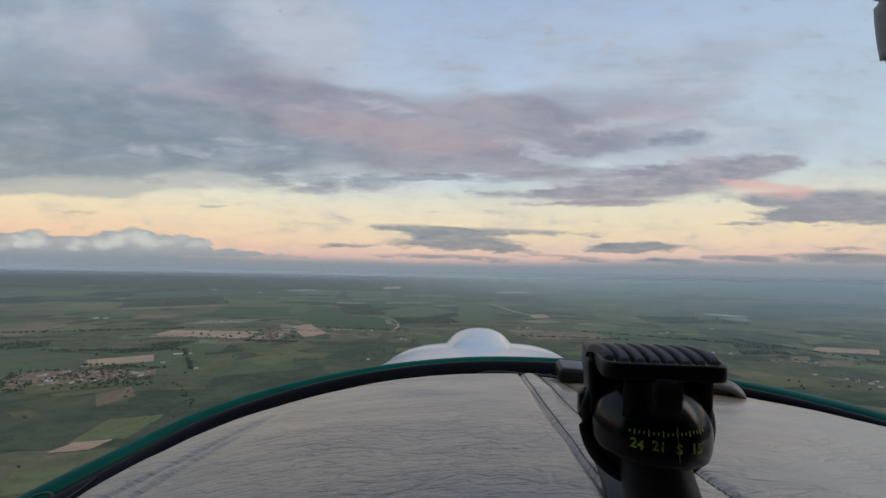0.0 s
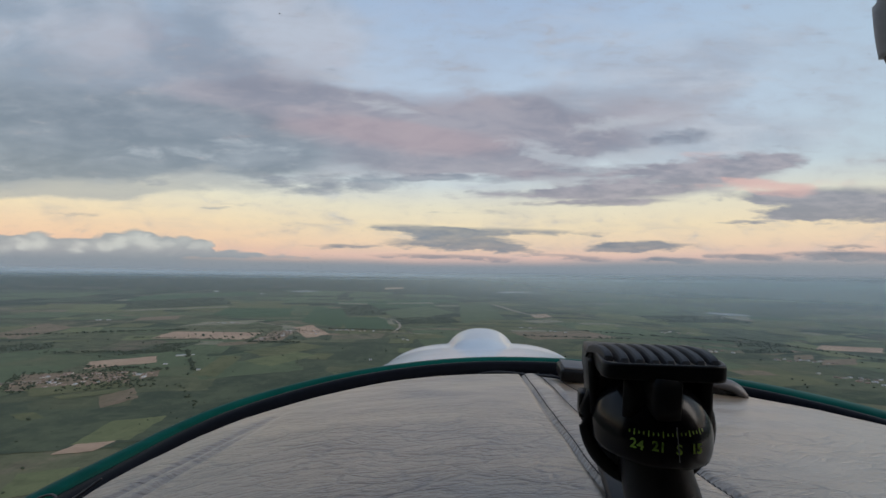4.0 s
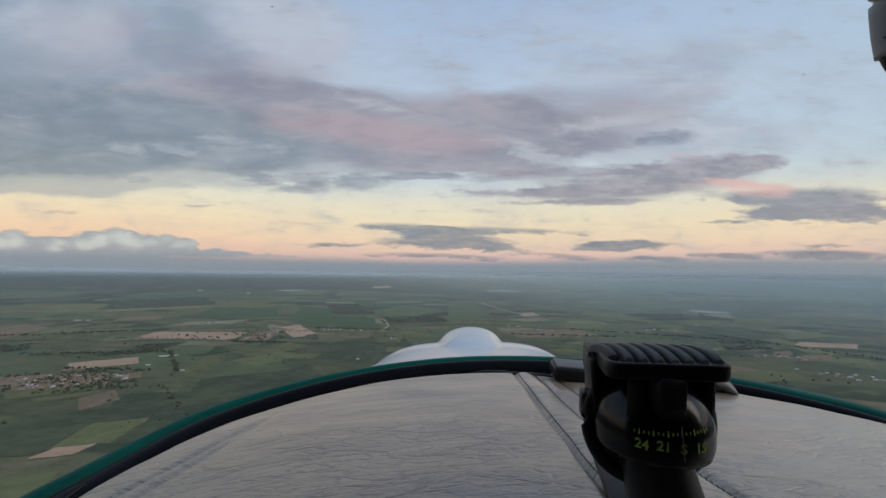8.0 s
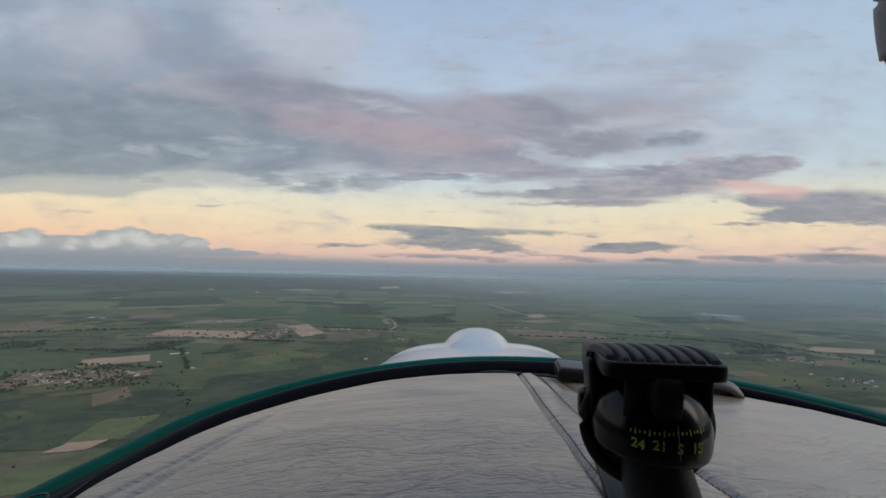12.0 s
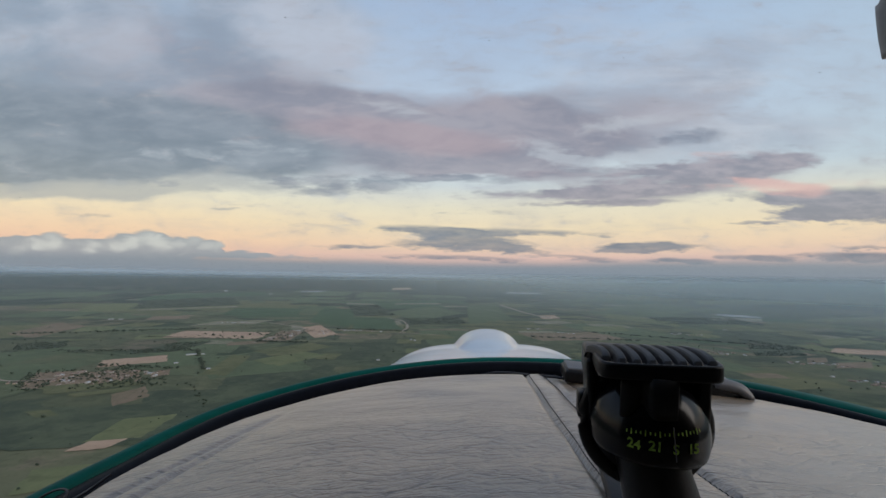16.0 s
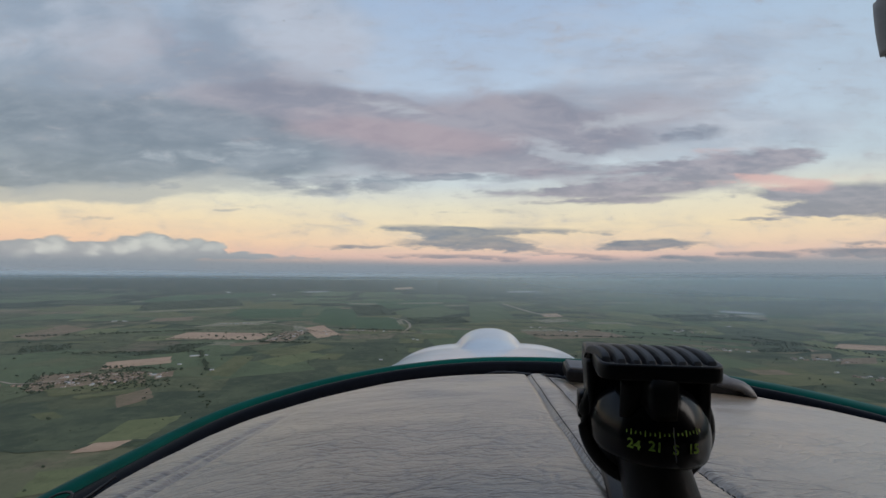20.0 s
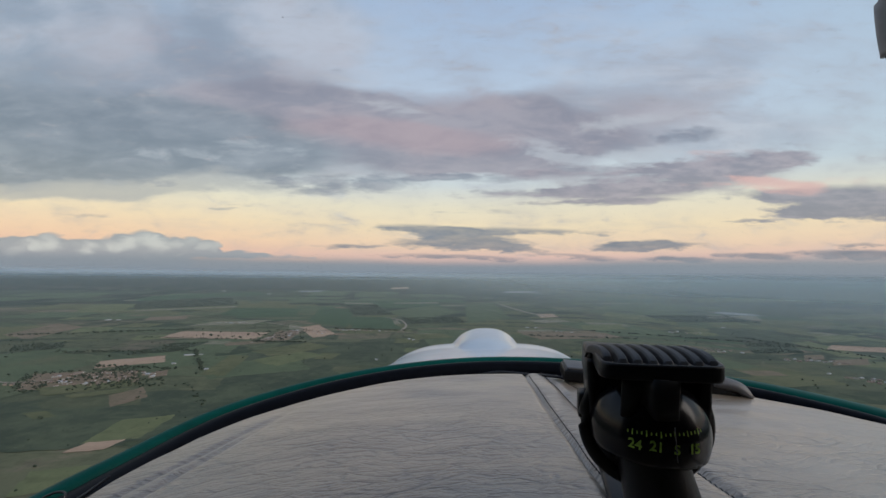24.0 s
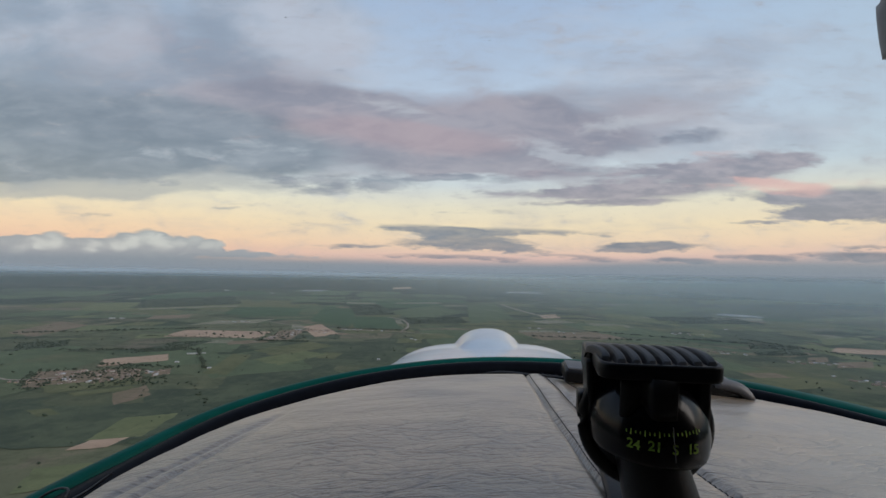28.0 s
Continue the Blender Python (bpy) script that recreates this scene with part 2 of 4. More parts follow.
    d = g.mul(cover(west_bank, g.add(g.mul(mottle, 0.4), g.mul(fine2, 0.6)), 1.7, 0.12, 1.0, uf, vf), 0.92)
    sky = g.mix(d, sky, g.mix(g.step(g.add(g.mul(fine1, 0.5), g.mul(mottle, 0.5)), 0.38, 0.64), lin(124, 130, 148), lin(150, 150, 164)))
    d = g.mul(cover(blush, g.add(g.mul(mottle, 0.5), g.mul(fine1, 0.5)), 1.8, 0.15, 1.3, uf, vf), 0.75)
    sky = g.mix(d, sky, lin(216, 176, 172))

    # small slate-blue lens clouds over the glow
    lens = total([blob(0.02, 0.099, 0.16, 0.017, -5, 1.0, uf, vf), blob(0.13, 0.110, 0.25, 0.009, 0, 0.65, uf, vf), blob(0.01, 0.075, 0.15, 0.012, 0, 0.9, uf, vf),
                  blob(0.15, 0.066, 0.08, 0.007, -2, 0.8, uf, vf), blob(-0.24, 0.066, 0.07, 0.006, 1, 0.8, uf, vf), blob(0.48, 0.075, 0.13, 0.011, 3, 1.0, uf, vf),
                  blob(0.495, 0.084, 0.07, 0.010, 3, 0.7, uf, vf), blob(0.565, 0.046, 0.085, 0.007, -1, 0.9, uf, vf), blob(0.76, 0.057, 0.085, 0.008, -1, 0.9, uf, vf),
                  blob(1.02, 0.064, 0.15, 0.011, 0, 1.0, uf, vf), blob(1.01, 0.085, 0.07, 0.006, 1, 0.8, uf, vf), blob(0.02, 0.044, 0.17, 0.007, -1, 0.7, uf, vf),
                  blob(0.315, 0.049, 0.1, 0.006, -3, 0.7, uf, vf)])
    lens_d = g.step(g.add(lens, g.mul(g.sub(fine2, 0.5), 1.35)), 0.14, 0.85)
    sky = g.mix(g.mul(lens_d, g.m("MULTIPLY_ADD", fine1, 0.6, 0.55, clamp=True)), sky, g.mix(fine2, lin(98, 113, 134), lin(128, 138, 155)))

    # cumulus bank in the east, low over the horizon
    uc, vc = g.add(u, g.mul(g.sub(fine1, 0.5), 0.05)), g.add(v, g.mul(g.sub(fine2, 0.5), 0.012))
    knob = g.voronoi(g.xyz(g.mul(uc, 1.0), g.mul(vc, 1.4), 0.0), 26.0, "SMOOTH_F1")
    heads = ((-1.06, 0.052, 0.06, 0.026), (-0.985, 0.058, 0.045, 0.030), (-0.90, 0.050, 0.05, 0.024), (-0.815, 0.058, 0.045, 0.027), (-0.755, 0.068, 0.05, 0.033), (-0.70, 0.060, 0.04, 0.027), (-0.63, 0.062, 0.045, 0.022), (-0.585, 0.055, 0.03, 0.018))
    cum = total([blob(*h, 0, 1.0, uc, vc) for h in heads] + [blob(-0.9, 0.036, 0.32, 0.03, -1, 1.0, uc, vc), blob(-0.50, 0.042, 0.16, 0.007, -2, 0.8, uf, vf), blob(-1.2, 0.05, 0.2, 0.03, 0, 0.8, uc, vc)])
    cum_d = g.step(g.add(cum, g.mul(g.sub(0.40, knob), 0.7)), 0.30, 0.72)
    lit = total([blob(a, b + 0.004, ru * 0.85, rv * 0.75, 0, 0.9, uc, vc) for a, b, ru, rv in heads])
    lit = g.step(g.add(lit, g.mul(g.sub(0.40, knob), 1.6)), 0.10, 1.5)
    cum_c = g.mix(lit, lin(140, 153, 167), lin(186, 194, 197))
    sky = g.mix(g.mul(cum_d, 0.95), sky, cum_c)

    # grey haze bank lying on the horizon
    haze_top = g.add(g.add(g.add(0.038, g.mul(g.step(u, 0.0, 0.9), 0.036)), g.mul(g.step(u, -0.25, -0.6), 0.014)), g.mul(g.sub(g.noise(g.xyz(u, g.mul(v, 4.0), 0.0), 3.0, 3), 0.5), 0.03))
    sky = g.mix(g.mul(g.step(v, haze_top, g.mul(haze_top, 0.42)), 0.95), sky, lin(124, 141, 156))

    air = g.node("ShaderNodeTexSky")
    air.sky_type = "NISHITA"
    air.sun_disc, air.sun_elevation, air.sun_rotation, air.air_density = False, radians(4), radians(115), 1.2
    back = g.node("ShaderNodeBackground")
    g.put(back.inputs["Color"], sky)
    back.inputs["Strength"].default_value = 1.0
    glow = g.node("ShaderNodeBackground")
    g.put(glow.inputs["Color"], air.outputs[0])
    glow.inputs["Strength"].default_value = 0.025
    both = g.node("ShaderNodeAddShader")
    g.put(both.inputs[0], back.outputs[0])
    g.put(both.inputs[1], glow.outputs[0])
    out = g.node("ShaderNodeOutputWorld")
    g.put(out.inputs[0], both.outputs[0])


make_sky()
lamp = bpy.data.lights.new("sun", "SUN")
lamp.energy, lamp.angle, lamp.color = 1.5, radians(45), (1.0, 0.88, 0.78)
sun = new("sun", lamp)
sun.matrix_world = look((0, 0, 900), (-math.sin(radians(115)) * 800, -math.cos(radians(115)) * 800, 900 - 480))


# ---- materials ----
def material(name, colour, rough=0.6, metal=0.0, spec=0.5, coat=0.0):
    """A principled material whose colour and roughness vary at two scales."""
    mat = bpy.data.materials.new(name)
    mat.use_nodes = True
    g = Graph(mat.node_tree)
    p = g.node("ShaderNodeBsdfPrincipled")
    out = g.node("ShaderNodeOutputMaterial")
    g.put(out.inputs[0], p.outputs[0])
    p.inputs["Base Color"].default_value = (*colour, 1)
    p.inputs["Roughness"].default_value, p.inputs["Metallic"].default_value = rough, metal
    p.inputs["Specular IOR Level"].default_value, p.inputs["Coat Weight"].default_value = spec, coat
    return mat, g, p


def varied(name, colour, rough=0.6, amount=0.25, scale=30.0, bump=0.0, metal=0.0, spec=0.5, coat=0.0, wear=0.25):
    mat, g, p = material(name, colour, rough, metal, spec, coat)
    where = g.node("ShaderNodeTexCoord").outputs["Object"]
    fine, broad = g.noise(where, scale * 6, 5, 0.6), g.noise(where, scale, 3)
    k = g.add(g.mul(fine, 0.4), g.mul(broad, 0.6))
    dark, light = tuple(c * (1 - amount) for c in colour), tuple(min(1, c * (1 + amount)) for c in colour)
    g.put(p.inputs["Base Color"], g.mix(g.step(k, 0.3, 0.7), (*dark, 1), (*light, 1)))
    g.put(p.inputs["Roughness"], g.m("MULTIPLY_ADD", g.sub(fine, 0.5), wear, rough))
    if bump:
        g.put(p.inputs["Normal"], g.bump(fine, 0.5, bump))
    return mat


def land(name, colour, second, rows=0.0, speck=0.3):
    """Farmland: broad patches, soil or grass mottling and, where rows is set, faint working lines. Lengths in kilometres of the plan."""
    mat, g, p = material(name, colour, 0.95, spec=0.12)
    uv = g.node("ShaderNodeUVMap").outputs[0]
    broad, mid, fine = g.noise(uv, 7.0, 4, 0.6), g.noise(uv, 32.0, 5, 0.65), g.noise(uv, 170.0, 4, 0.7)
    c = g.mix(g.step(g.add(g.mul(broad, 0.55), g.mul(mid, 0.45)), 0.38, 0.62), (*colour, 1), (*second, 1))
    brush = g.noise(g.scaled(uv, 0.6, 1.0, turn=18), 26.0, 6, 0.68, 0.3)
    c = g.mix(g.mul(g.step(brush, 0.50, 0.66), speck), c, (0.046, 0.058, 0.036, 1))
    scrub = g.mul(g.step(fine, 0.56, 0.70), speck)
    c = g.mix(scrub, c, (0.035, 0.048, 0.028, 1))
    if rows:
        line = g.noise(g.scaled(uv, 1, 14, turn=rows), 16.0, 3, 0.5)
        c = g.mix(g.mul(g.step(line, 0.45, 0.7), 0.35), c, tuple(v * 0.62 for v in colour) + (1,))
    g.put(p.inputs["Base Color"], c)
    return mat


def ground_material():
    mat, g, p = material("countryside", (0.06, 0.08, 0.045), 0.95, spec=0.1)
    uv = g.node("ShaderNodeUVMap").outputs[0]
    bend = g.node("ShaderNodeTexNoise")
    g.put(bend.inputs["Vector"], uv)
    bend.inputs["Scale"].default_value = 1.1
    warp = g.node("ShaderNodeMixRGB")
    warp.blend_type = "ADD"
    warp.inputs[0].default_value = 0.35
    g.put(warp.inputs[1], uv)
    g.put(warp.inputs[2], bend.outputs[1])
    cell = g.voronoi(g.scaled(warp.outputs[0], 1.0, 1.9, turn=24), 2.1, "F1", 1, 0.9)
    edge = g.voronoi(g.scaled(warp.outputs[0], 1.0, 1.9, turn=24), 2.1, "DISTANCE_TO_EDGE", 0, 0.9)
    cr, cg, cb = g.parts(cell)
    broad, mid, fine = g.noise(uv, 1.4, 4, 0.6), g.noise(uv, 9.0, 5, 0.65), g.noise(uv, 95.0, 5, 0.7)
    grass = g.mix(g.step(g.add(g.mul(mid, 0.6), g.mul(broad, 0.4)), 0.36, 0.62), (0.076, 0.090, 0.056, 1), (0.130, 0.132, 0.078, 1))
    field_c = g.mix(cg, (0.084, 0.120, 0.066, 1), (0.150, 0.142, 0.088, 1))
    c = g.mix(g.mul(g.step(cr, 0.3, 0.75), 0.6), grass, field_c)
    wood = g.step(g.add(g.mul(broad, 0.5), g.add(g.mul(cb, 0.30), g.mul(mid, 0.32))), 0.58, 0.66)
    dry = g.step(g.add(g.mul(g.noise(uv, 4.2, 5, 0.65, 0.4), 0.7), g.mul(fine, 0.3)), 0.50, 0.66)
    c = g.mix(g.mul(dry, 0.45), c, (0.170, 0.150, 0.092, 1))
    c = g.mix(g.mul(wood, 0.85), c, (0.042, 0.058, 0.040, 1))
    # distance tone put into the ground colour: darker far out, most in the east
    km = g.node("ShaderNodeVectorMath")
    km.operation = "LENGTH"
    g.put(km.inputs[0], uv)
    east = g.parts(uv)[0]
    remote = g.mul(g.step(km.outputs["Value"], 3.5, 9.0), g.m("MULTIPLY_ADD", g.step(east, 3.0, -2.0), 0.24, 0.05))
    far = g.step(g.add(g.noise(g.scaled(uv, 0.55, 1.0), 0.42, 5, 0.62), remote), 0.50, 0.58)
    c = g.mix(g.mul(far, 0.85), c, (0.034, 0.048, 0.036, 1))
    bare = g.mul(g.step(g.add(g.mul(cg, 0.55), g.mul(mid, 0.5)), 0.72, 0.80), 0.55)
    c = g.mix(bare, c, (0.20, 0.16, 0.115, 1))
    hedge = g.mul(g.step(g.add(edge, g.mul(g.sub(mid, 0.5), 0.05)), 0.028, 0.010), 0.35)
    c = g.mix(hedge, c, (0.030, 0.042, 0.026, 1))
    brush = g.noise(g.scaled(uv, 0.6, 1.0, turn=18), 24.0, 6, 0.68, 0.3)
    c = g.mix(g.mul(g.step(brush, 0.48, 0.64), 0.30), c, (0.040, 0.054, 0.034, 1))
    c = g.mix(g.mul(g.step(fine, 0.5, 0.68), 0.28), c, (0.034, 0.048, 0.028, 1))
    g.put(p.inputs["Base Color"], c)
    return mat


def leather_material():
    mat, g, p = material("leather", (0.25, 0.21, 0.18), 0.42, spec=0.8)
    ob = g.node("ShaderNodeTexCoord").outputs["Object"]
    x, y, z = g.parts(ob)
    bend = g.sub(g.noise(ob, 6.0, 3, 0.5), 0.5)
    wob = g.sub(g.noise(ob, 60.0, 3, 0.6), 0.5)
    wob2 = g.sub(g.noise(g.xyz(x, y, 4.4), 60.0, 3, 0.6), 0.5)
    flat = g.xyz(g.add(x, g.mul(wob, 0.004)), g.add(y, g.add(g.mul(bend, 0.06), g.mul(wob2, 0.0025))), 0.0)

    def cracks(stretch, turn, scale, width, seed):
        # furrows between long skin cells
        cell = g.voronoi(g.add_vector(g.scaled(flat, stretch, 1.0, 1.0, turn), seed), scale, "DISTANCE_TO_EDGE")
        return g.step(cell, width, 0.0)

    area = g.noise(g.scaled(ob, 0.6, 1.0), 9.0, 3, 0.55)
    bits = g.noise(g.scaled(ob, 0.6, 1.0), 70.0, 3, 0.6)
    near = g.m("MULTIPLY_ADD", g.step(y, 0.60, 0.36), 0.92, 0.08)
    worn = g.mul(g.step(area, 0.26, 0.56), near)
    big = g.mul(cracks(0.30, 5.0, 46.0, 0.10, 1.7), g.mul(g.step(bits, 0.42, 0.62), worn))
    mid = g.mul(cracks(0.34, -8.0, 88.0, 0.13, 6.1), g.mul(g.step(bits, 0.62, 0.40), worn))
    small = g.mul(cracks(0.42, 9.0, 190.0, 0.16, 3.9), g.m("MULTIPLY_ADD", worn, 0.8, 0.2))
    grain = g.voronoi(ob, 620.0)
    folds = g.noise(g.scaled(flat, 0.28, 1.0, 1.0, 3.0), 55.0, 4, 0.6, 0.4)
    h = g.add(g.add(big, g.mul(mid, 0.75)), g.add(g.mul(small, 0.22), g.mul(grain, 0.06)))
    soft = g.add(g.noise(g.scaled(ob, 0.45, 1.0), 22.0, 3, 0.5), g.mul(folds, g.m("MULTIPLY_ADD", worn, 0.55, 0.06)))
    g.put(p.inputs["Normal"], g.bump(g.sub(1.0, h), 1.0, 0.0022, g.bump(soft, 0.9, 0.012)))
    dust = g.add(g.mul(g.noise(ob, 11.0, 5), 0.7), g.mul(g.noise(ob, 260.0, 3), 0.3))
    c = g.mix(g.step(dust, 0.35, 0.65), (0.205, 0.158, 0.112, 1), (0.290, 0.224, 0.158, 1))
    # shade inside the furrows is painted into the base colour
    furrow_shade = g.m("ADD", g.mul(big, 0.60), g.mul(mid, 0.45), clamp=True)
    g.put(p.inputs["Base Color"], g.mix(furrow_shade, c, (0.055, 0.050, 0.048, 1)))
    g.put(p.inputs["Roughness"], g.m("MULTIPLY_ADD", dust, 0.18, 0.26))
    p.inputs["Coat Weight"].default_value, p.inputs["Coat Roughness"].default_value = 1.0, 0.32
    return mat


def glass_material():
    mat = bpy.data.materials.new("acrylic")
    mat.use_nodes = True
    g = Graph(mat.node_tree)
    clear, shine, both = g.node("ShaderNodeBsdfTransparent"), g.node("ShaderNodeBsdfGlossy"), g.node("ShaderNodeMixShader")
    clear.inputs[0].default_value = (0.985, 0.99, 0.99, 1)
    shine.inputs["Roughness"].default_value = 0.03
    fres = g.node("ShaderNodeFresnel")
    fres.inputs[0].default_value = 1.2
    g.put(both.inputs[0], g.mul(fres.outputs[0], 0.5))
    g.put(both.inputs[1], clear.outputs[0])
    g.put(both.inputs[2], shine.outputs[0])
    g.put(g.node("ShaderNodeOutputMaterial").inputs[0], both.outputs[0])
    return mat


def water_material():
    mat, g, p = material("water", (0.30, 0.31, 0.31), 0.22, spec=0.8)
    ob = g.node("ShaderNodeTexCoord").outputs["Object"]
    g.put(p.inputs["Normal"], g.bump(g.noise(ob, 0.4, 4), 0.05, 0.3))
    return mat


GROUND, LEATHER, GLASS, WATER = ground_material(), leather_material(), glass_material(), water_material()
FIELDS = {
    "tan": land("stubble", (0.40, 0.29, 0.205), (0.33, 0.23, 0.165), 20, 0.12),
    "brown": land("bare_earth", (0.215, 0.16, 0.115), (0.155, 0.13, 0.085), 35, 0.3),
    "pale": land("dry_grass", (0.225, 0.205, 0.150), (0.160, 0.165, 0.110), 0, 0.4),
    "lime": land("young_pasture", (0.150, 0.160, 0.082), (0.120, 0.136, 0.070), 0, 0.35),
    "green": land("crop", (0.070, 0.108, 0.060), (0.060, 0.092, 0.052), 65, 0.1),
    "mid": land("meadow", (0.106, 0.132, 0.074), (0.086, 0.108, 0.064), 0, 0.35),
    "olive": land("rough_pasture", (0.136, 0.136, 0.072), (0.098, 0.108, 0.058), 0, 0.3),
    "dark": land("scrub", (0.052, 0.066, 0.046), (0.088, 0.104, 0.065), 0, 0.3),
}
DIRT_ROAD = land("dirt_road", (0.30, 0.26, 0.21), (0.24, 0.20, 0.16), 0, 0.05)
FOLIAGE = varied("foliage", (0.052, 0.067, 0.046), 0.9, 0.22, 0.05, spec=0.15)
WALL_WHITE = varied("limewash", (0.52, 0.50, 0.46), 0.85, 0.12, 0.4)
WALL_CREAM = varied("cream_render", (0.36, 0.29, 0.22), 0.85, 0.15, 0.4)
ROOF_TILE = varied("clay_roof", (0.20, 0.145, 0.115), 0.85, 0.35, 0.8)
ROOF_SHEET = varied("sheet_roof", (0.36, 0.37, 0.38), 0.5, 0.2, 0.3, metal=0.2)
WHITE_PAINT = varied("white_paint", (0.44, 0.505, 0.56), 0.26, 0.04, 3.0, coat=0.3, wear=0.05)
GREEN_PAINT = varied("green_paint", (0.002, 0.070, 0.057), 0.45, 0.15, 8.0, spec=0.06)
RUBBER = varied("black_rubber", (0.003, 0.0035, 0.0045), 0.75, 0.3, 60.0, 0.0002, spec=0.045)
SEAL_RUBBER = varied("seal_rubber", (0.004, 0.005, 0.008), 0.45, 0.3, 60.0, 0.0002, spec=0.05)
# paler than the other rubbers: the light on the cap's ribs is put into the colour
GREY_RUBBER = varied("grey_rubber", (0.027, 0.027, 0.029), 0.5, 0.3, 90.0, 0.0002, spec=0.3)
BLACK_PLASTIC = varied("black_plastic", (0.008, 0.008, 0.009), 0.40, 0.25, 90.0, 0.0002, spec=0.22)
DULL_GREY = varied("dull_grey_plastic", (0.10, 0.10, 0.105), 0.5, 0.15, 60.0)
GREY_PLASTIC = varied("grey_plastic", (0.24, 0.24, 0.25), 0.5, 0.15, 60.0)
DARK_GLASS = varied("smoked_bowl", (0.002, 0.002, 0.003), 0.2, 0.2, 40.0, spec=0.24)
CARD_PAINT = varied("luminous_paint", (0.21, 0.33, 0.035), 0.7, 0.45, 160.0)
LUBBER = varied("lubber_paint", (0.14, 0.14, 0.13), 0.6, 0.15, 200.0)
CABLE = varied("cable_sheath", (0.010, 0.010, 0.012), 0.45, 0.2, 100.0)
THREAD = varied("thread", (0.03, 0.03, 0.034), 0.8, 0.3, 400.0)
CABIN_LINING = varied("cabin_lining", (0.10, 0.10, 0.10), 0.8, 0.2, 30.0)
SPECK = varied("dried_speck", (0.20, 0.20, 0.21), 0.8, 0.3, 300.0)


# ---- building helpers ----
def smooth(mesh):
    mesh.polygons.foreach_set("use_smooth", [True] * len(mesh.polygons))


def mesh_of(name, bm, mat, soft=True):
    me = bpy.data.meshes.new(name)
    bmesh.ops.recalc_face_normals(bm, faces=bm.faces)
    bm.to_mesh(me)
    bm.free()
    me.materials.append(mat)
    if soft:
        smooth(me)
    return me


def part(name, bm, mat, parent, label="", soft=True):
    ob = new(name, mesh_of(name, bm, mat, soft))
    ob.parent = parent
    return tagged(ob, label)


def box(bm, lo, hi, bevel=0.0, turn=None, seg=2):
    b = bmesh.new()
    bmesh.ops.create_cube(b, size=1)
    size = Vector(hi) - Vector(lo)
    for v in b.verts:
        v.co = Vector((v.co.x * size.x, v.co.y * size.y, v.co.z * size.z))
    if bevel:
        bmesh.ops.bevel(b, geom=list(b.edges), offset=bevel, segments=seg, affect="EDGES", profile=0.6)
    mid = (Vector(hi) + Vector(lo)) / 2
    m = Matrix.Translation(mid) @ (turn or Matrix())
    return join(bm, b, m)


def join(bm, other, m=None):
    table = [bm.verts.new(m @ v.co if m else v.co) for v in other.verts]
    other.verts.index_update()
    for f in other.faces:
        bm.faces.new([table[v.index] for v in f.verts])
    other.free()
    return bm


def grid(bm, points, close_u=False):
    """A skin over rows of points."""
    rows = [[bm.verts.new(p) for p in row] for row in points]
    for a, b in zip(rows, rows[1:]):
        n = len(a)
        for i in range(n if close_u else n - 1):
            bm.faces.new((a[i], a[(i + 1) % n], b[(i + 1) % n], b[i]))
    return rows


def curve_through(points, count):
    """Catmull-Rom through the points, evenly by parameter."""
    pts = [Vector(p) for p in points]
    pts = [pts[0] * 2 - pts[1]] + pts + [pts[-1] * 2 - pts[-2]]
    out = []
    for k in range(count):
        s = k / (count - 1) * (len(pts) - 3)
        i = min(int(s), len(pts) - 4)
        t = s - i
        a, b, c, d = pts[i:i + 4]
        out.append(0.5 * (2 * b + (c - a) * t + (2 * a - 5 * b + 4 * c - d) * t * t + (3 * b - a - 3 * c + d) * t ** 3))
    return out


def sweep(bm, path, rx, rz, seg=14, caps=True):
    """A round or flattened rod along a path; rx across, rz up. rx may be a function of 0..1."""
    rows = []
    n = len(path)
    for i, p in enumerate(path):
        ahead = (path[min(i + 1, n - 1)] - path[max(i - 1, 0)]).normalized()
        side = ahead.cross(Vector((0, 0, 1)))
        side = side.normalized() if side.length > 1e-4 else Vector((1, 0, 0))
        up = side.cross(ahead)
        k = i / (n - 1)
        a, b = (rx(k) if callable(rx) else rx), (rz(k) if callable(rz) else rz)
        rows.append([p + side * (math.cos(2 * math.pi * j / seg) * a) + up * (math.sin(2 * math.pi * j / seg) * b) for j in range(seg)])
    made = grid(bm, rows, True)
    if caps:
        bm.faces.new(made[0])
        bm.faces.new(made[-1])
    return bm


# ---- the country below ----
BEND = 2450.0


def place(x, y, up=0.0):
    """A spot of the level plan on the land, which lifts gently towards the far rim of the plain. Also the scale there."""
    s = math.hypot(x, y)
    if s <= BEND:
        return Vector((x, y, up)), 1.0
    d = 2 * BEND - BEND * BEND / s
    k = d / s
    return Vector((x * k, y * k, EYE_Z * (1 - k) + up * k)), k


def set_plan_uv(me, plan):
    uv = me.uv_layers.new(name="plan")
    idx = np.zeros(len(me.loops), dtype=np.int32)
    me.loops.foreach_get("vertex_index", idx)
    uv.data.foreach_set("uv", (np.array(plan, dtype=np.float32)[idx] / 1000.0).ravel())


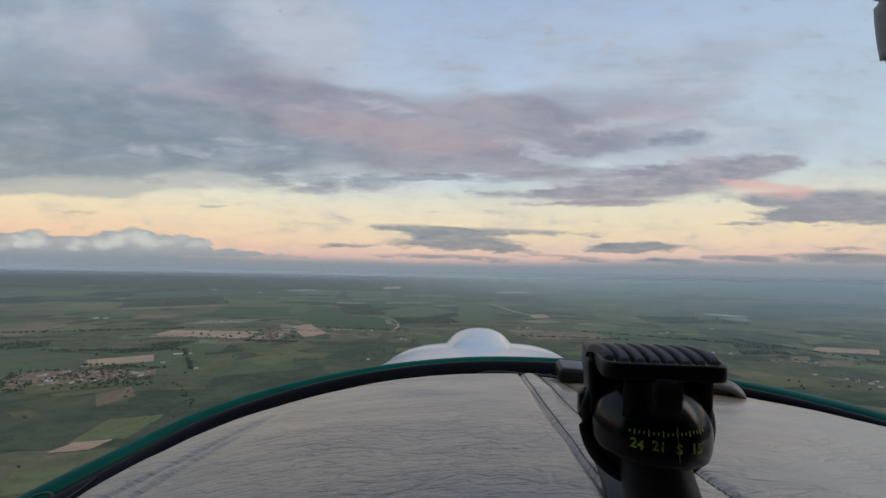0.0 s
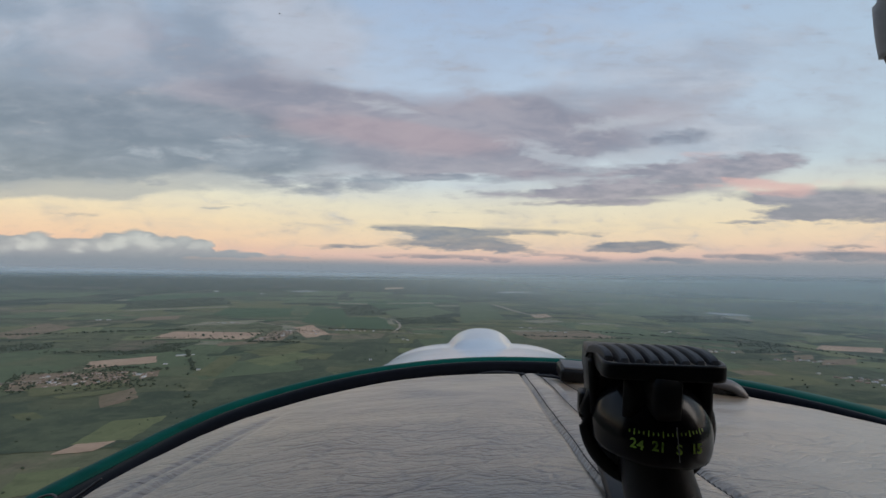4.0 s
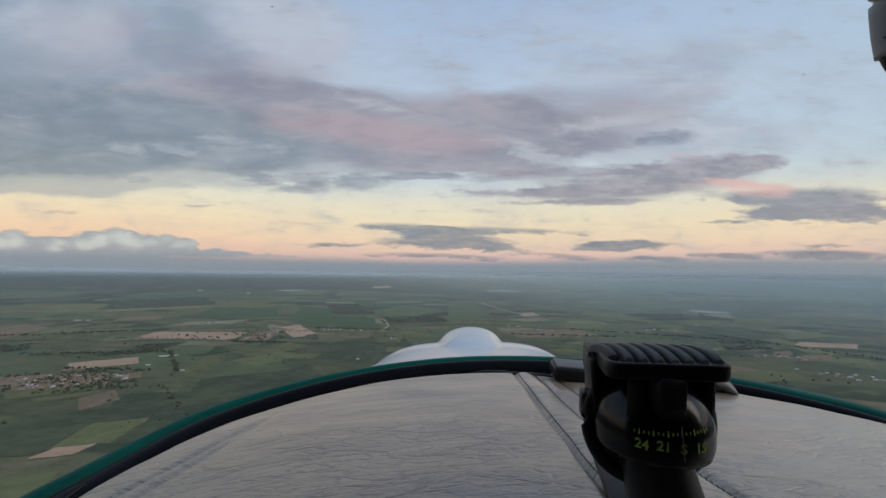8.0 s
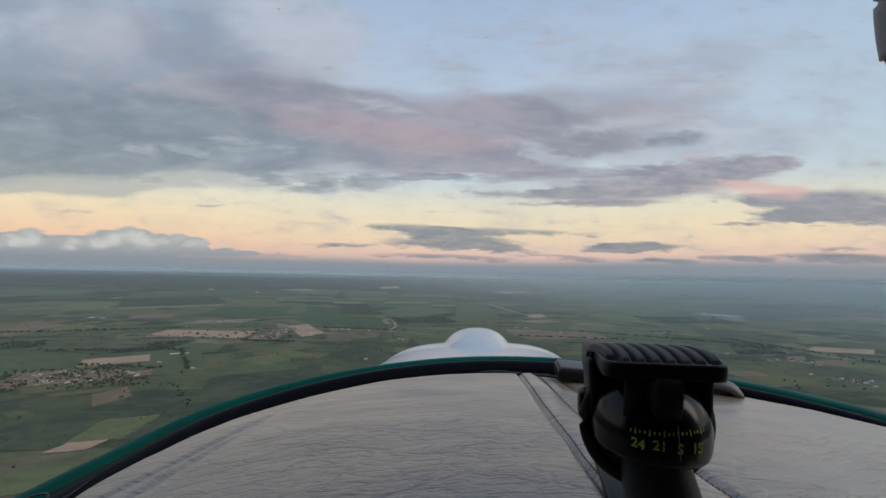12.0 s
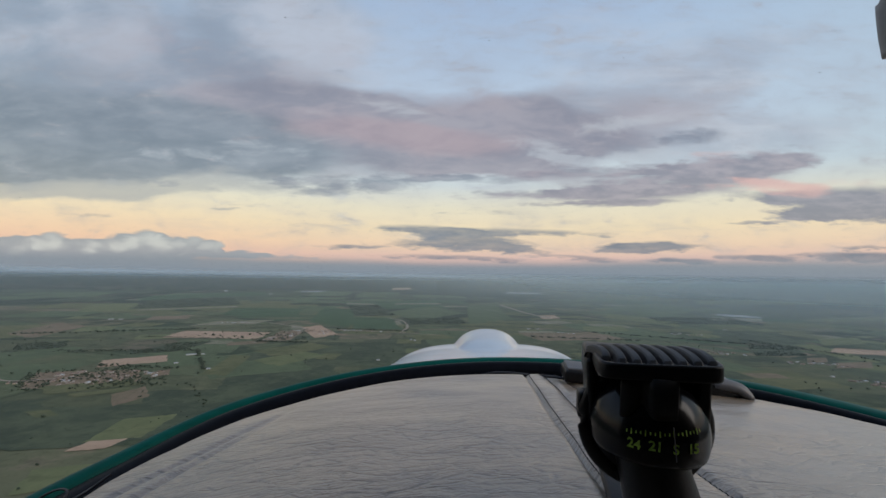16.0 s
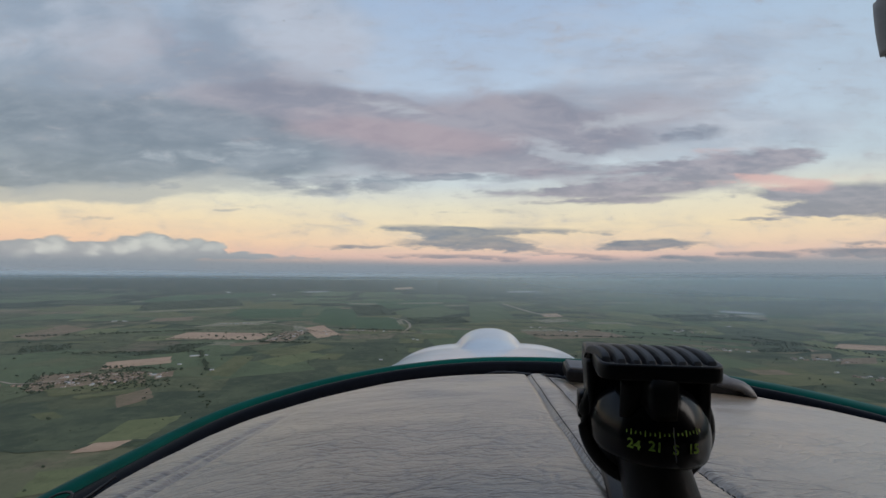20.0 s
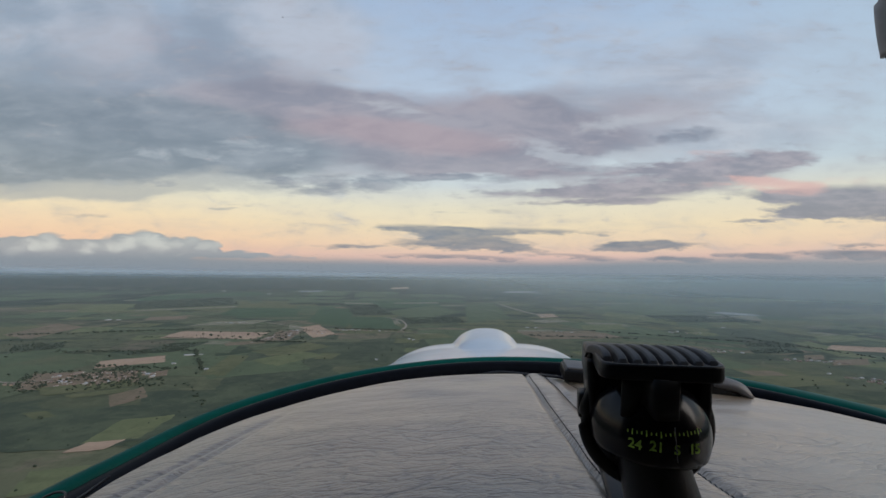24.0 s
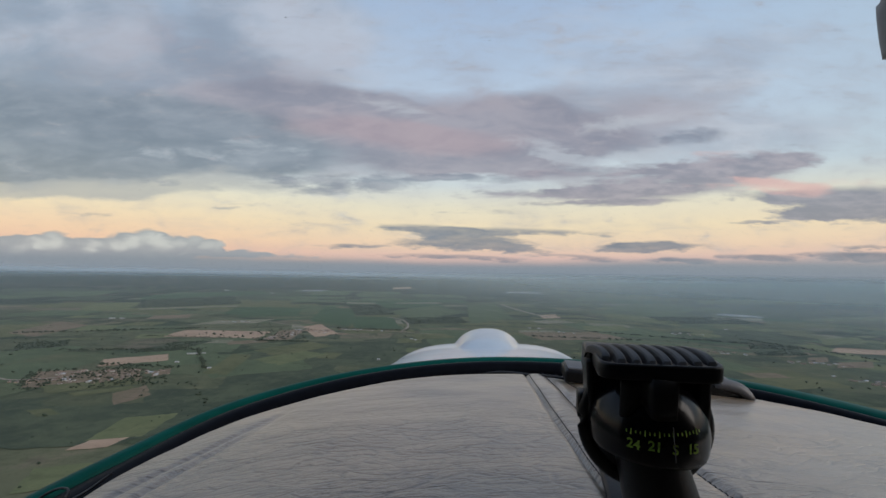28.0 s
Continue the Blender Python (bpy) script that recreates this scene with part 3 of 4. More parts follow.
def build_ground():
    rings = [0.0] + [40.0 * 1.085 ** i for i in range(90)]
    turn = 180
    verts, plan, faces = [], [], []
    for r in rings:
        for k in range(turn):
            a = 2 * math.pi * k / turn
            x, y = r * math.sin(a), r * math.cos(a)
            verts.append(place(x, y)[0])
            plan.append((x, y))
    for i in range(len(rings) - 1):
        for k in range(turn):
            a, b = i * turn + k, i * turn + (k + 1) % turn
            faces.append((a, a + turn, b + turn, b))
    me = bpy.data.meshes.new("ground")
    me.from_pydata(verts, [], faces)
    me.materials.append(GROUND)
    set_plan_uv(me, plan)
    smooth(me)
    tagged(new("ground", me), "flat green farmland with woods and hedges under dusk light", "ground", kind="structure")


build_ground()

rng = random.Random(5)
LABELS = {"tan": "dry tan stubble field with scattered trees", "brown": "ploughed brown earth field", "pale": "pale strip of dry grass",
          "lime": "yellow-green pasture field", "green": "even green crop field", "mid": "dull green meadow", "olive": "olive rough pasture",
          "dark": "dark green scrub and woodland patch"}
lift = 0.15


def field(kind, cx, cy, ux, uy, vx, vy):
    """A field on the plan: its middle and two half sides; the edges wander like real hedges."""
    global lift
    lift += 0.0035
    n = 18
    verts, plan, faces = [], [], []
    seed = Vector((cx * 0.013, cy * 0.017, 3.0))
    for i in range(n + 1):
        for j in range(n + 1):
            a, b = 2 * i / n - 1, 2 * j / n - 1
            wob = noise.noise_vector(seed + Vector((a * 1.7, b * 1.7, 0))) * 0.11 + noise.noise_vector(seed + Vector((a * 5, b * 5, 4))) * 0.075
            a2, b2 = a + wob.x, b + wob.y
            x, y = cx + ux * a2 + vx * b2, cy + uy * a2 + vy * b2
            verts.append(place(x, y, lift)[0])
            plan.append((x, y))
    for i in range(n):
        for j in range(n):
            k = i * (n + 1) + j
            faces.append((k, k + 1, k + n + 2, k + n + 1))
    me = bpy.data.meshes.new("field")
    me.from_pydata(verts, [], faces)
    me.materials.append(FIELDS[kind])
    set_plan_uv(me, plan)
    tagged(new("field", me), LABELS[kind], "field", "fields of the plain", "structure")


field("dark", -420, 1850, 340, 40, -60, 270)
field("dark", -520, 1330, 180, 40, -80, 210)
# the general patchwork first, then the fields that stand out
for _ in range(95):
    far = rng.uniform(1200, 7500)
    side = rng.uniform(-1.15, 1.15) * far
    turn = radians(rng.choice((6, 14, 28)) + rng.uniform(-5, 5))
    wide, deep = rng.uniform(0.04, 0.10) * far + 40, rng.uniform(0.05, 0.13) * far + 40
    # far fields, save in the west, take mostly dark kinds for the same distance tone
    near_kinds, far_kinds = ("mid", "mid", "olive", "olive", "green", "dark", "dark", "mid"), ("dark", "dark", "dark", "mid", "dark", "green")
    field(rng.choice(far_kinds if far > 4300 and side < 1500 else near_kinds), side, far, wide * math.cos(turn), wide * math.sin(turn), -deep * math.sin(turn), deep * math.cos(turn))
for _ in range(120):
    far = rng.uniform(1500, 5500)
    side = rng.uniform(-0.9, 1.15) * far
    turn = radians(rng.choice((4, 12, 24)) + rng.uniform(-5, 5))
    wide, deep = rng.uniform(0.02, 0.05) * far, rng.uniform(0.012, 0.045) * far
    near_kinds, far_kinds = ("olive", "lime", "pale", "brown", "olive", "lime", "olive", "dark"), ("dark", "olive", "dark", "pale")
    field(rng.choice(far_kinds if far > 4300 and side < 1500 else near_kinds), side, far, wide * math.cos(turn), wide * math.sin(turn), -deep * math.sin(turn), deep * math.cos(turn))
field("brown", -1150, 1320, 150, 35, -70, 95)
field("olive", -1060, 1240, 90, 60, -40, 35)
field("olive", -980, 1180, 55, 40, -18, 16)
field("brown", -1500, 1250, 120, 10, -40, 24)
field("brown", -900, 2310, 65, 45, -24, 210)
field("lime", -640, 1700, 60, 110, -70, 40)
field("olive", -700, 1900, 90, 130, -70, 60)
field("dark", -560, 1080, 190, 60, -90, 170)
field("dark", -900, 920, 200, 40, -60, 130)
field("dark", -1150, 1010, 130, 30, -40, 70)
field("lime", 1820, 1740, 110, -25, 30, 60)
field("tan", -1258, 2272, 250, 3, -14, 130)
field("tan", -1200, 1586, 38, -59, 85, 61)
field("brown", -2282, 2350, 142, -70, -72, 237)
field("lime", -2061, 2413, 81, 28, -62, 103)
field("dark", -1825, 1851, 53, 70, -78, 91)
field("dark", -1249, 1878, 82, 46, 7, 138)
field("olive", -821, 1566, 45, -6, -36, 167)
field("green", -3435, 5982, 372, 884, -257, 499)
field("dark", -2853, 4567, 322, 367, -344, 585)
field("lime", -3134, 3811, 153, 106, -269, 390)
field("pale", -2411, 3852, 307, 282, -43, 69)
field("green", -1614, 3654, 307, 37, -115, 361)
field("pale", -1455, 2831, 176, 72, 12, 135)
field("brown", -877, 1153, 15, 45, -42, 47)
field("olive", -971, 998, 19, 10, -32, 19)
field("brown", -969, 1403, 11, 31, -21, 33)
field("lime", -651, 697, 39, 14, -21, 41)
field("lime", -691, 925, 50, 19, -10, 70)
field("tan", -692, 830, 33, 9, 3, 25)
field("green", -943, 3474, 182, -122, -139, 658)
field("green", -526, 2995, 156, 11, -84, 347)
field("dark", -765, 4046, 158, 76, -176, 575)
field("tan", -782, 2511, 37, 81, -112, 208)
field("pale", -950, 2616, 58, -53, -52, 141)
field("mid", -194, 3886, 199, 391, -157, 390)
field("dark", -88, 3158, 225, 75, -32, 208)
field("pale", -345, 5038, 272, 117, -8, 107)
field("pale", -1011, 4822, 171, -20, -25, 114)
field("tan", -1140, 10387, 189, 383, -67, 606)
field("tan", 912, 3678, 86, 36, 13, 147)
field("mid", 393, 4148, 192, 189, 33, 920)
field("brown", 744, 2490, 258, 54, -45, 150)
field("pale", 1694, 3689, 140, 7, 40, 129)
field("dark", 2199, 3588, 415, 55, 60, 286)
field("lime", 1117, 2896, 165, 49, 33, 144)
field("lime", 1953, 2152, 52, -48, 75, 263)
field("brown", 1679, 1889, 51, 7, 45, 56)
field("dark", 1679, 2130, 131, 12, 90, 159)
field("mid", 2436, 4948, 515, 116, 273, 549)
field("olive", 2003, 2808, 31, -129, 115, 104)
field("lime", 2380, 2507, 169, 49, 111, 137)
field("tan", 2145, 2135, 133, -35, 80, 75)
field("brown", 1747, 1789, 89, 13, 67, 65)
field("dark", 1952, 2636, 202, -37, 123, 279)
field("dark", 3585, 4628, 474, -1, 501, 717)
field("olive", 2855, 3382, 239, -34, 170, 214)
field("pale", 2634, 3780, 206, -40, 106, 152)
field("olive", 9369, 9506, -355, -1218, 2922, 3030)
field("lime", 1680, 3602, 151, -336, 101, 193)
field("lime", 5258, 6968, 1246, 344, 374, 629)


def road(points, width):
    path = curve_through([(x, y, 0) for x, y in points], 14 * len(points))
    verts, plan, faces = [], [], []
    for i, p in enumerate(path):
        d = (path[min(i + 1, len(path) - 1)] - path[max(i - 1, 0)]).normalized()
        side = Vector((d.y, -d.x, 0)) * width / 2
        for q in (p - side, p + side):
            verts.append(place(q.x, q.y, 1.9)[0])
            plan.append((q.x, q.y))
    faces = [(2 * i, 2 * i + 1, 2 * i + 3, 2 * i + 2) for i in range(len(path) - 1)]
    me = bpy.data.meshes.new("road")
    me.from_pydata(verts, [], faces)
    me.materials.append(DIRT_ROAD)
    set_plan_uv(me, plan)
    tagged(new("road", me), "pale unpaved country road between fields", "road", "country roads", "structure")


road([(-480, 3330), (-330, 3120), (-262, 2800), (-268, 2560)], 16)
road([(660, 5100), (700, 4700), (790, 3950), (900, 3600)], 34)
road([(-957, 2040), (-930, 2250), (-880, 2560), (-1250, 2880)], 12)
road([(-1560, 1300), (-1420, 1290), (-1330, 1270), (-1180, 1330)], 9)
road([(-700, 2560), (-480, 2530), (-250, 2480), (-40, 2430)], 10)


def pond(cx, cy, ux, uy, vx, vy):
    n = 40
    rim = []
    for k in range(n):
        a = 2 * math.pi * k / n
        w = 1 + 0.25 * noise.noise(Vector((math.cos(a) * 1.5 + cx, math.sin(a) * 1.5, 0)))
        rim.append(place(cx + (ux * math.cos(a) + vx * math.sin(a)) * w, cy + (uy * math.cos(a) + vy * math.sin(a)) * w, 2.4)[0])
    bm = bmesh.new()
    bm.faces.new([bm.verts.new(p) for p in rim])
    tagged(new("pond", mesh_of("pond", bm, WATER, False)), "long pale pond mirroring the dusk sky", "pond", "ponds", "structure")


pond(2901, 4130, 150, -138, 75, 120)
pond(1627, 8900, 420, 60, 20, 330)
pond(-2560, 7900, 240, 60, 20, 260)


# ---- woods, hedges and scattered trees ----
def crowns(name, spots, label):
    """Many tree crowns joined, each of several lumpy clumps with gaps between."""
    base = bmesh.new()
    bmesh.ops.create_icosphere(base, subdivisions=1, radius=1)
    bv = np.array([v.co[:] for v in base.verts])
    bf = np.array([[v.index for v in f.verts] for f in base.faces])
    base.free()
    r = np.random.RandomState(len(spots))
    V, Fc = [], []
    count = 0
    for x, y, tall in spots:
        p, k = place(x, y)
        for c in range(4):
            jit = bv * (1 + r.uniform(-0.28, 0.28, (len(bv), 1)))
            size = tall * r.uniform(0.24, 0.40) * k
            off = np.array([r.uniform(-0.36, 0.36), r.uniform(-0.36, 0.36), r.uniform(0.28, 0.72)]) * tall * k
            V.append(jit * np.array([size, size, size * 0.85]) + off + np.array(p))
            Fc.append(bf + count)
            count += len(bv)
    me = bpy.data.meshes.new(name)
    me.from_pydata(np.vstack(V), [], np.vstack(Fc).tolist())
    me.materials.append(FOLIAGE)
    tagged(new(name, me), label, "trees", kind="stuff")


def strip(x0, y0, x1, y1, wide, count, tall):
    out = []
    for _ in range(count):
        t, o = rng.random(), rng.gauss(0, wide / 2)
        d = Vector((x1 - x0, y1 - y0, 0)).normalized()
        out.append((x0 + (x1 - x0) * t + d.y * o, y0 + (y1 - y0) * t - d.x * o, tall * rng.uniform(0.6, 1.3)))
    return out


def patch(cx, cy, ux, uy, vx, vy, count, tall):
    out = []
    while len(out) < count:
        a, b = rng.uniform(-1, 1), rng.uniform(-1, 1)
        x, y = cx + ux * a + vx * b, cy + uy * a + vy * b
        if noise.noise(Vector((x, y, 0)) / 120) > -0.25:
            out.append((x, y, tall * rng.uniform(0.6, 1.3)))
    return out


crowns("hedge", strip(-1560, 2160, -960, 2150, 8, 60, 6) + strip(-820, 1310, -560, 1010, 10, 16, 6) + strip(-1260, 1500, -960, 1480, 14, 50, 8)
       + strip(-1650, 1740, -1080, 1830, 26, 170, 6) + strip(-700, 2620, -230, 2570, 22, 120, 7) + strip(-960, 2080, -700, 2080, 12, 60, 9)
       + strip(-1100, 1820, -860, 1470, 8, 50, 8) + strip(-2300, 2150, -1500, 2480, 20, 120, 9) + strip(1750, 2480, 2020, 1750, 14, 90, 9)
       + strip(900, 2700, 1700, 2300, 16, 120, 9) + strip(500, 2420, 1100, 2360, 10, 70, 9), "dark hedges and tree lines between fields")
crowns("woodland", patch(-1249, 1878, 82, 46, 7, 138, 260, 6) + patch(-1825, 1851, 53, 70, -78, 91, 200, 6) + patch(-765, 4046, 158, 76, -176, 575, 700, 7)
       + patch(-88, 3158, 225, 75, -32, 208, 600, 7) + patch(2199, 3588, 415, 55, 60, 286, 1000, 7) + patch(1679, 2130, 131, 12, 90, 159, 360, 6)
       + patch(-2853, 4567, 322, 367, -344, 585, 900, 8),
       "dark patches of woodland on the plain")
crowns("scattered_trees", patch(-1000, 1700, 1400, 0, 0, 1100, 170, 7) + patch(1300, 2400, 1000, 0, 0, 1100, 130, 7) + patch(-1130, 1330, 190, 50, -90, 120, 420, 6) + patch(-900, 1050, 420, 60, -80, 260, 60, 3)
       + patch(-900, 2320, 120, 60, -40, 220, 110, 7) + patch(-1258, 2272, 230, 0, 0, 110, 12, 11), "single trees scattered over the pastures")


# ---- haze over the far plain, put on as see-through shells ----
def haze_shell_material(name, low, high, top, strength, pale):
    """Distance haze painted on a see-through shell: clear at its foot, thicker higher up and torn off at the top; lit
    by the sky alone.
    """
    mat = bpy.data.materials.new(name)
    mat.use_nodes = True
    g = Graph(mat.node_tree)
    ob = g.node("ShaderNodeTexCoord").outputs["Object"]
    x, y, z = g.parts(ob)
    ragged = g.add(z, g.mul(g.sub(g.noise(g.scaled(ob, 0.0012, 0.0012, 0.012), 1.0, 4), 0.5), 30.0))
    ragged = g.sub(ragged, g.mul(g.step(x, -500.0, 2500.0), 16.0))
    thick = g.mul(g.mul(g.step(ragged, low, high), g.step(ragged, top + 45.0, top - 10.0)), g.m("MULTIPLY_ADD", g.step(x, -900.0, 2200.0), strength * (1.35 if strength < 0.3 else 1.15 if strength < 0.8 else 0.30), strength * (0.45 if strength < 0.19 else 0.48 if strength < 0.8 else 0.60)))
    clear, veil, both = g.node("ShaderNodeBsdfTransparent"), g.node("ShaderNodeBsdfDiffuse"), g.node("ShaderNodeMixShader")
    # brighter haze towards the west, where the sun has gone down, is put into the colour
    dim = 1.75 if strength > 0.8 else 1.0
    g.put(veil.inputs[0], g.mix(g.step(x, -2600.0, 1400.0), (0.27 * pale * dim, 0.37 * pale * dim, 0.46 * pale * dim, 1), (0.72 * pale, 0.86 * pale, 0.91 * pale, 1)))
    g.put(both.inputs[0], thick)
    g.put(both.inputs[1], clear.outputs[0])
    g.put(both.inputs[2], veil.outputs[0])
    g.put(g.node("ShaderNodeOutputMaterial").inputs[0], both.outputs[0])
    return mat


# rings of painted haze, one behind the other, stand in for the air's depth
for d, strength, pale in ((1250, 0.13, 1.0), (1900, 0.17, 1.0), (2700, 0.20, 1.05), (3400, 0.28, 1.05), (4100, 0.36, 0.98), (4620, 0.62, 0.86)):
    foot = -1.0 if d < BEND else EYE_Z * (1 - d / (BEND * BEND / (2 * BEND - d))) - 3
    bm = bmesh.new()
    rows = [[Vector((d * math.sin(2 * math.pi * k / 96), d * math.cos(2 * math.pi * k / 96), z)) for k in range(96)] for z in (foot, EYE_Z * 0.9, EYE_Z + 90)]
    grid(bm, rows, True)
    mist = new("mist", mesh_of("mist", bm, haze_shell_material("mist", foot, EYE_Z - 6, EYE_Z - 34, strength, pale) if d < 4500 else haze_shell_material("mist", EYE_Z - 90, EYE_Z - 28, EYE_Z - 4, 0.85, 0.84)))
    mist.visible_shadow = False
    tagged(mist, "see-through grey-blue shell standing in for distance haze over the plain", "mist", "mist banks", "structure")


# ---- houses ----
def house(wall_mat, roof_mat, label, length, depth, tall, pitch):
    ob = tagged(new("house"), label, "house", "houses of the settlements")
    bm = bmesh.new()
    box(bm, (-length / 2, -depth / 2, 0), (length / 2, depth / 2, tall))
    part("wall", bm, wall_mat, ob, soft=False)
    bm = bmesh.new()
    e = 0.5
    ends = []
    for x in (-length / 2 - e, length / 2 + e):
        ends.append([bm.verts.new((x, yy, zz)) for yy, zz in ((-depth / 2 - e, tall - 0.1), (0, tall + pitch), (depth / 2 + e, tall - 0.1), (0, tall + pitch - 0.25))])
    a, b = ends
    for i in range(4):
        bm.faces.new((a[i], a[(i + 1) % 4], b[(i + 1) % 4], b[i]))
    bm.faces.new(a)
    bm.faces.new(b)
    part("roof", bm, roof_mat, ob, soft=False)
    for x in (-length * 0.25, length * 0.2):
        bm = bmesh.new()
        box(bm, (x - 0.6, -depth / 2 - 0.06, 1.0), (x + 0.6, -depth / 2 + 0.02, 2.3))
        part("window", bm, BLACK_PLASTIC, ob, soft=False)
    bm = bmesh.new()
    box(bm, (-0.5, -depth / 2 - 0.06, 0), (0.5, -depth / 2 + 0.02, 2.1))
    part("door", bm, CABIN_LINING, ob, soft=False)
    return ob


KINDS = [house(WALL_WHITE, ROOF_TILE, "small white house with a clay tile roof", 11, 8, 3.2, 2.4),
         house(WALL_CREAM, ROOF_TILE, "small cream house with a clay tile roof", 10, 8, 3.0, 2.2),
         house(WALL_WHITE, ROOF_SHEET, "small white house with a pale sheet roof", 12, 9, 3.2, 1.8),
         house(WALL_WHITE, ROOF_SHEET, "long white farm shed with a pale sheet roof", 46, 13, 4.5, 2.2)]
used = [False] * len(KINDS)


def settle(kind, x, y, turn, size=1.0):
    p, k = place(x, y)
    m = Matrix.Translation(p) @ Matrix.Rotation(radians(turn), 4, "Z") @ Matrix.Scale(k * size, 4)
    if used[kind]:
        return copy_thing(KINDS[kind], m)
    used[kind] = True
    KINDS[kind].matrix_basis = m
    return KINDS[kind]


def village(cx, cy, ux, uy, vx, vy, count, turn):
    for _ in range(count):
        a, b = rng.uniform(-1, 1), rng.uniform(-1, 1)
        if a * a + b * b > 1.2:
            continue
        settle(rng.choice((0, 1, 1, 1, 0, 2)), cx + ux * a + vx * b, cy + uy * a + vy * b, turn + rng.choice((0, 90)) + rng.uniform(-8, 8), rng.uniform(0.85, 1.25))


village(-1150, 1330, 120, 30, -60, 80, 62, 20)
village(-1240, 1270, 70, 40, -40, 30, 14, 35)
village(-1010, 1390, 60, 20, -50, 50, 14, 10)
village(-905, 2300, 55, 40, -20, 200, 62, 65)
village(-720, 2440, 60, 20, -20, 70, 20, 30)
village(-460, 2530, 220, -25, 0, 22, 34, 0)
village(1511, 1436, 90, -60, 10, 50, 16, -20)
village(1590, 1790, 120, -40, 10, 40, 22, -20)
village(1330, 2000, 90, -20, 10, 40, 12, 10)
village(1560, 2650, 110, -20, 10, 50, 10, 0)
village(-1460, 2830, 130, 40, 0, 40, 14, 10)
for x, y, turn, size in ((-1063, 1721, 25, 1.3), (-1030, 1738, 25, 1.1), (-2360, 2876, 30, 1.6), (-2300, 2890, 30, 1.2), (-1460, 2817, 10, 1.2), (-1400, 2840, 10, 1.0),
                         (746, 2638, -8, 0.9), (770, 2610, 60, 0.7), (-3959, 7309, 0, 3.2), (-2855, 6637, 0, 2.6), (560, 2800, 5, 1.1), (620, 2805, 5, 1.0),
                         (1990, 2960, -20, 1.2), (-640, 2570, -12, 1.2), (-590, 2565, -12, 1.1)):
    settle(3, x, y, turn, size * 0.6)
for x, y in ((-166, 2205), (-276, 1690), (-190, 2230), (-1020, 1560), (-850, 1480), (800, 2600), (720, 2650), (1500, 1500), (1530, 1490), (1580, 1470), (1440, 1560), (1610, 1440), (1620, 1800), (1660, 1790), (1540, 1830)):
    settle(2, x, y, 15)


# ---- the aircraft's front cabin ----
aircraft = tagged(new("aircraft"), "light aircraft with white cowling and dark green fuselage in flight", "aircraft")
aircraft.matrix_world = CABIN
RIM = curve_through([(-0.470, 0.10, -0.282), (-0.462, 0.28, -0.278), (-0.434, 0.42, -0.271), (-0.402, 0.50, -0.263), (-0.319, 0.60, -0.238), (-0.172, 0.67, -0.214), (0.0, 0.71, -0.200),
                     (0.165, 0.715, -0.198), (0.347, 0.68, -0.203), (0.454, 0.62, -0.207), (0.520, 0.56, -0.210), (0.562, 0.49, -0.212), (0.60, 0.36, -0.214), (0.615, 0.15, -0.216)], 150)
HUB = Vector((0.07, 0.15, 0))


def outward(p):
    d = Vector((p.x - HUB.x, p.y - HUB.y, 0))
    return d.normalized()


def lean_in(k):
    """How far the padded trim widens towards the port side."""
    s = min(1.0, max(0.0, (0.44 - k) / 0.30))
    return s * s * (3 - 2 * s)


def lean_out(k):
    """How far the painted lip widens towards the starboard side."""
    s = min(1.0, max(0.0, (k - 0.58) / 0.14))
    return s * s * (3 - 2 * s)


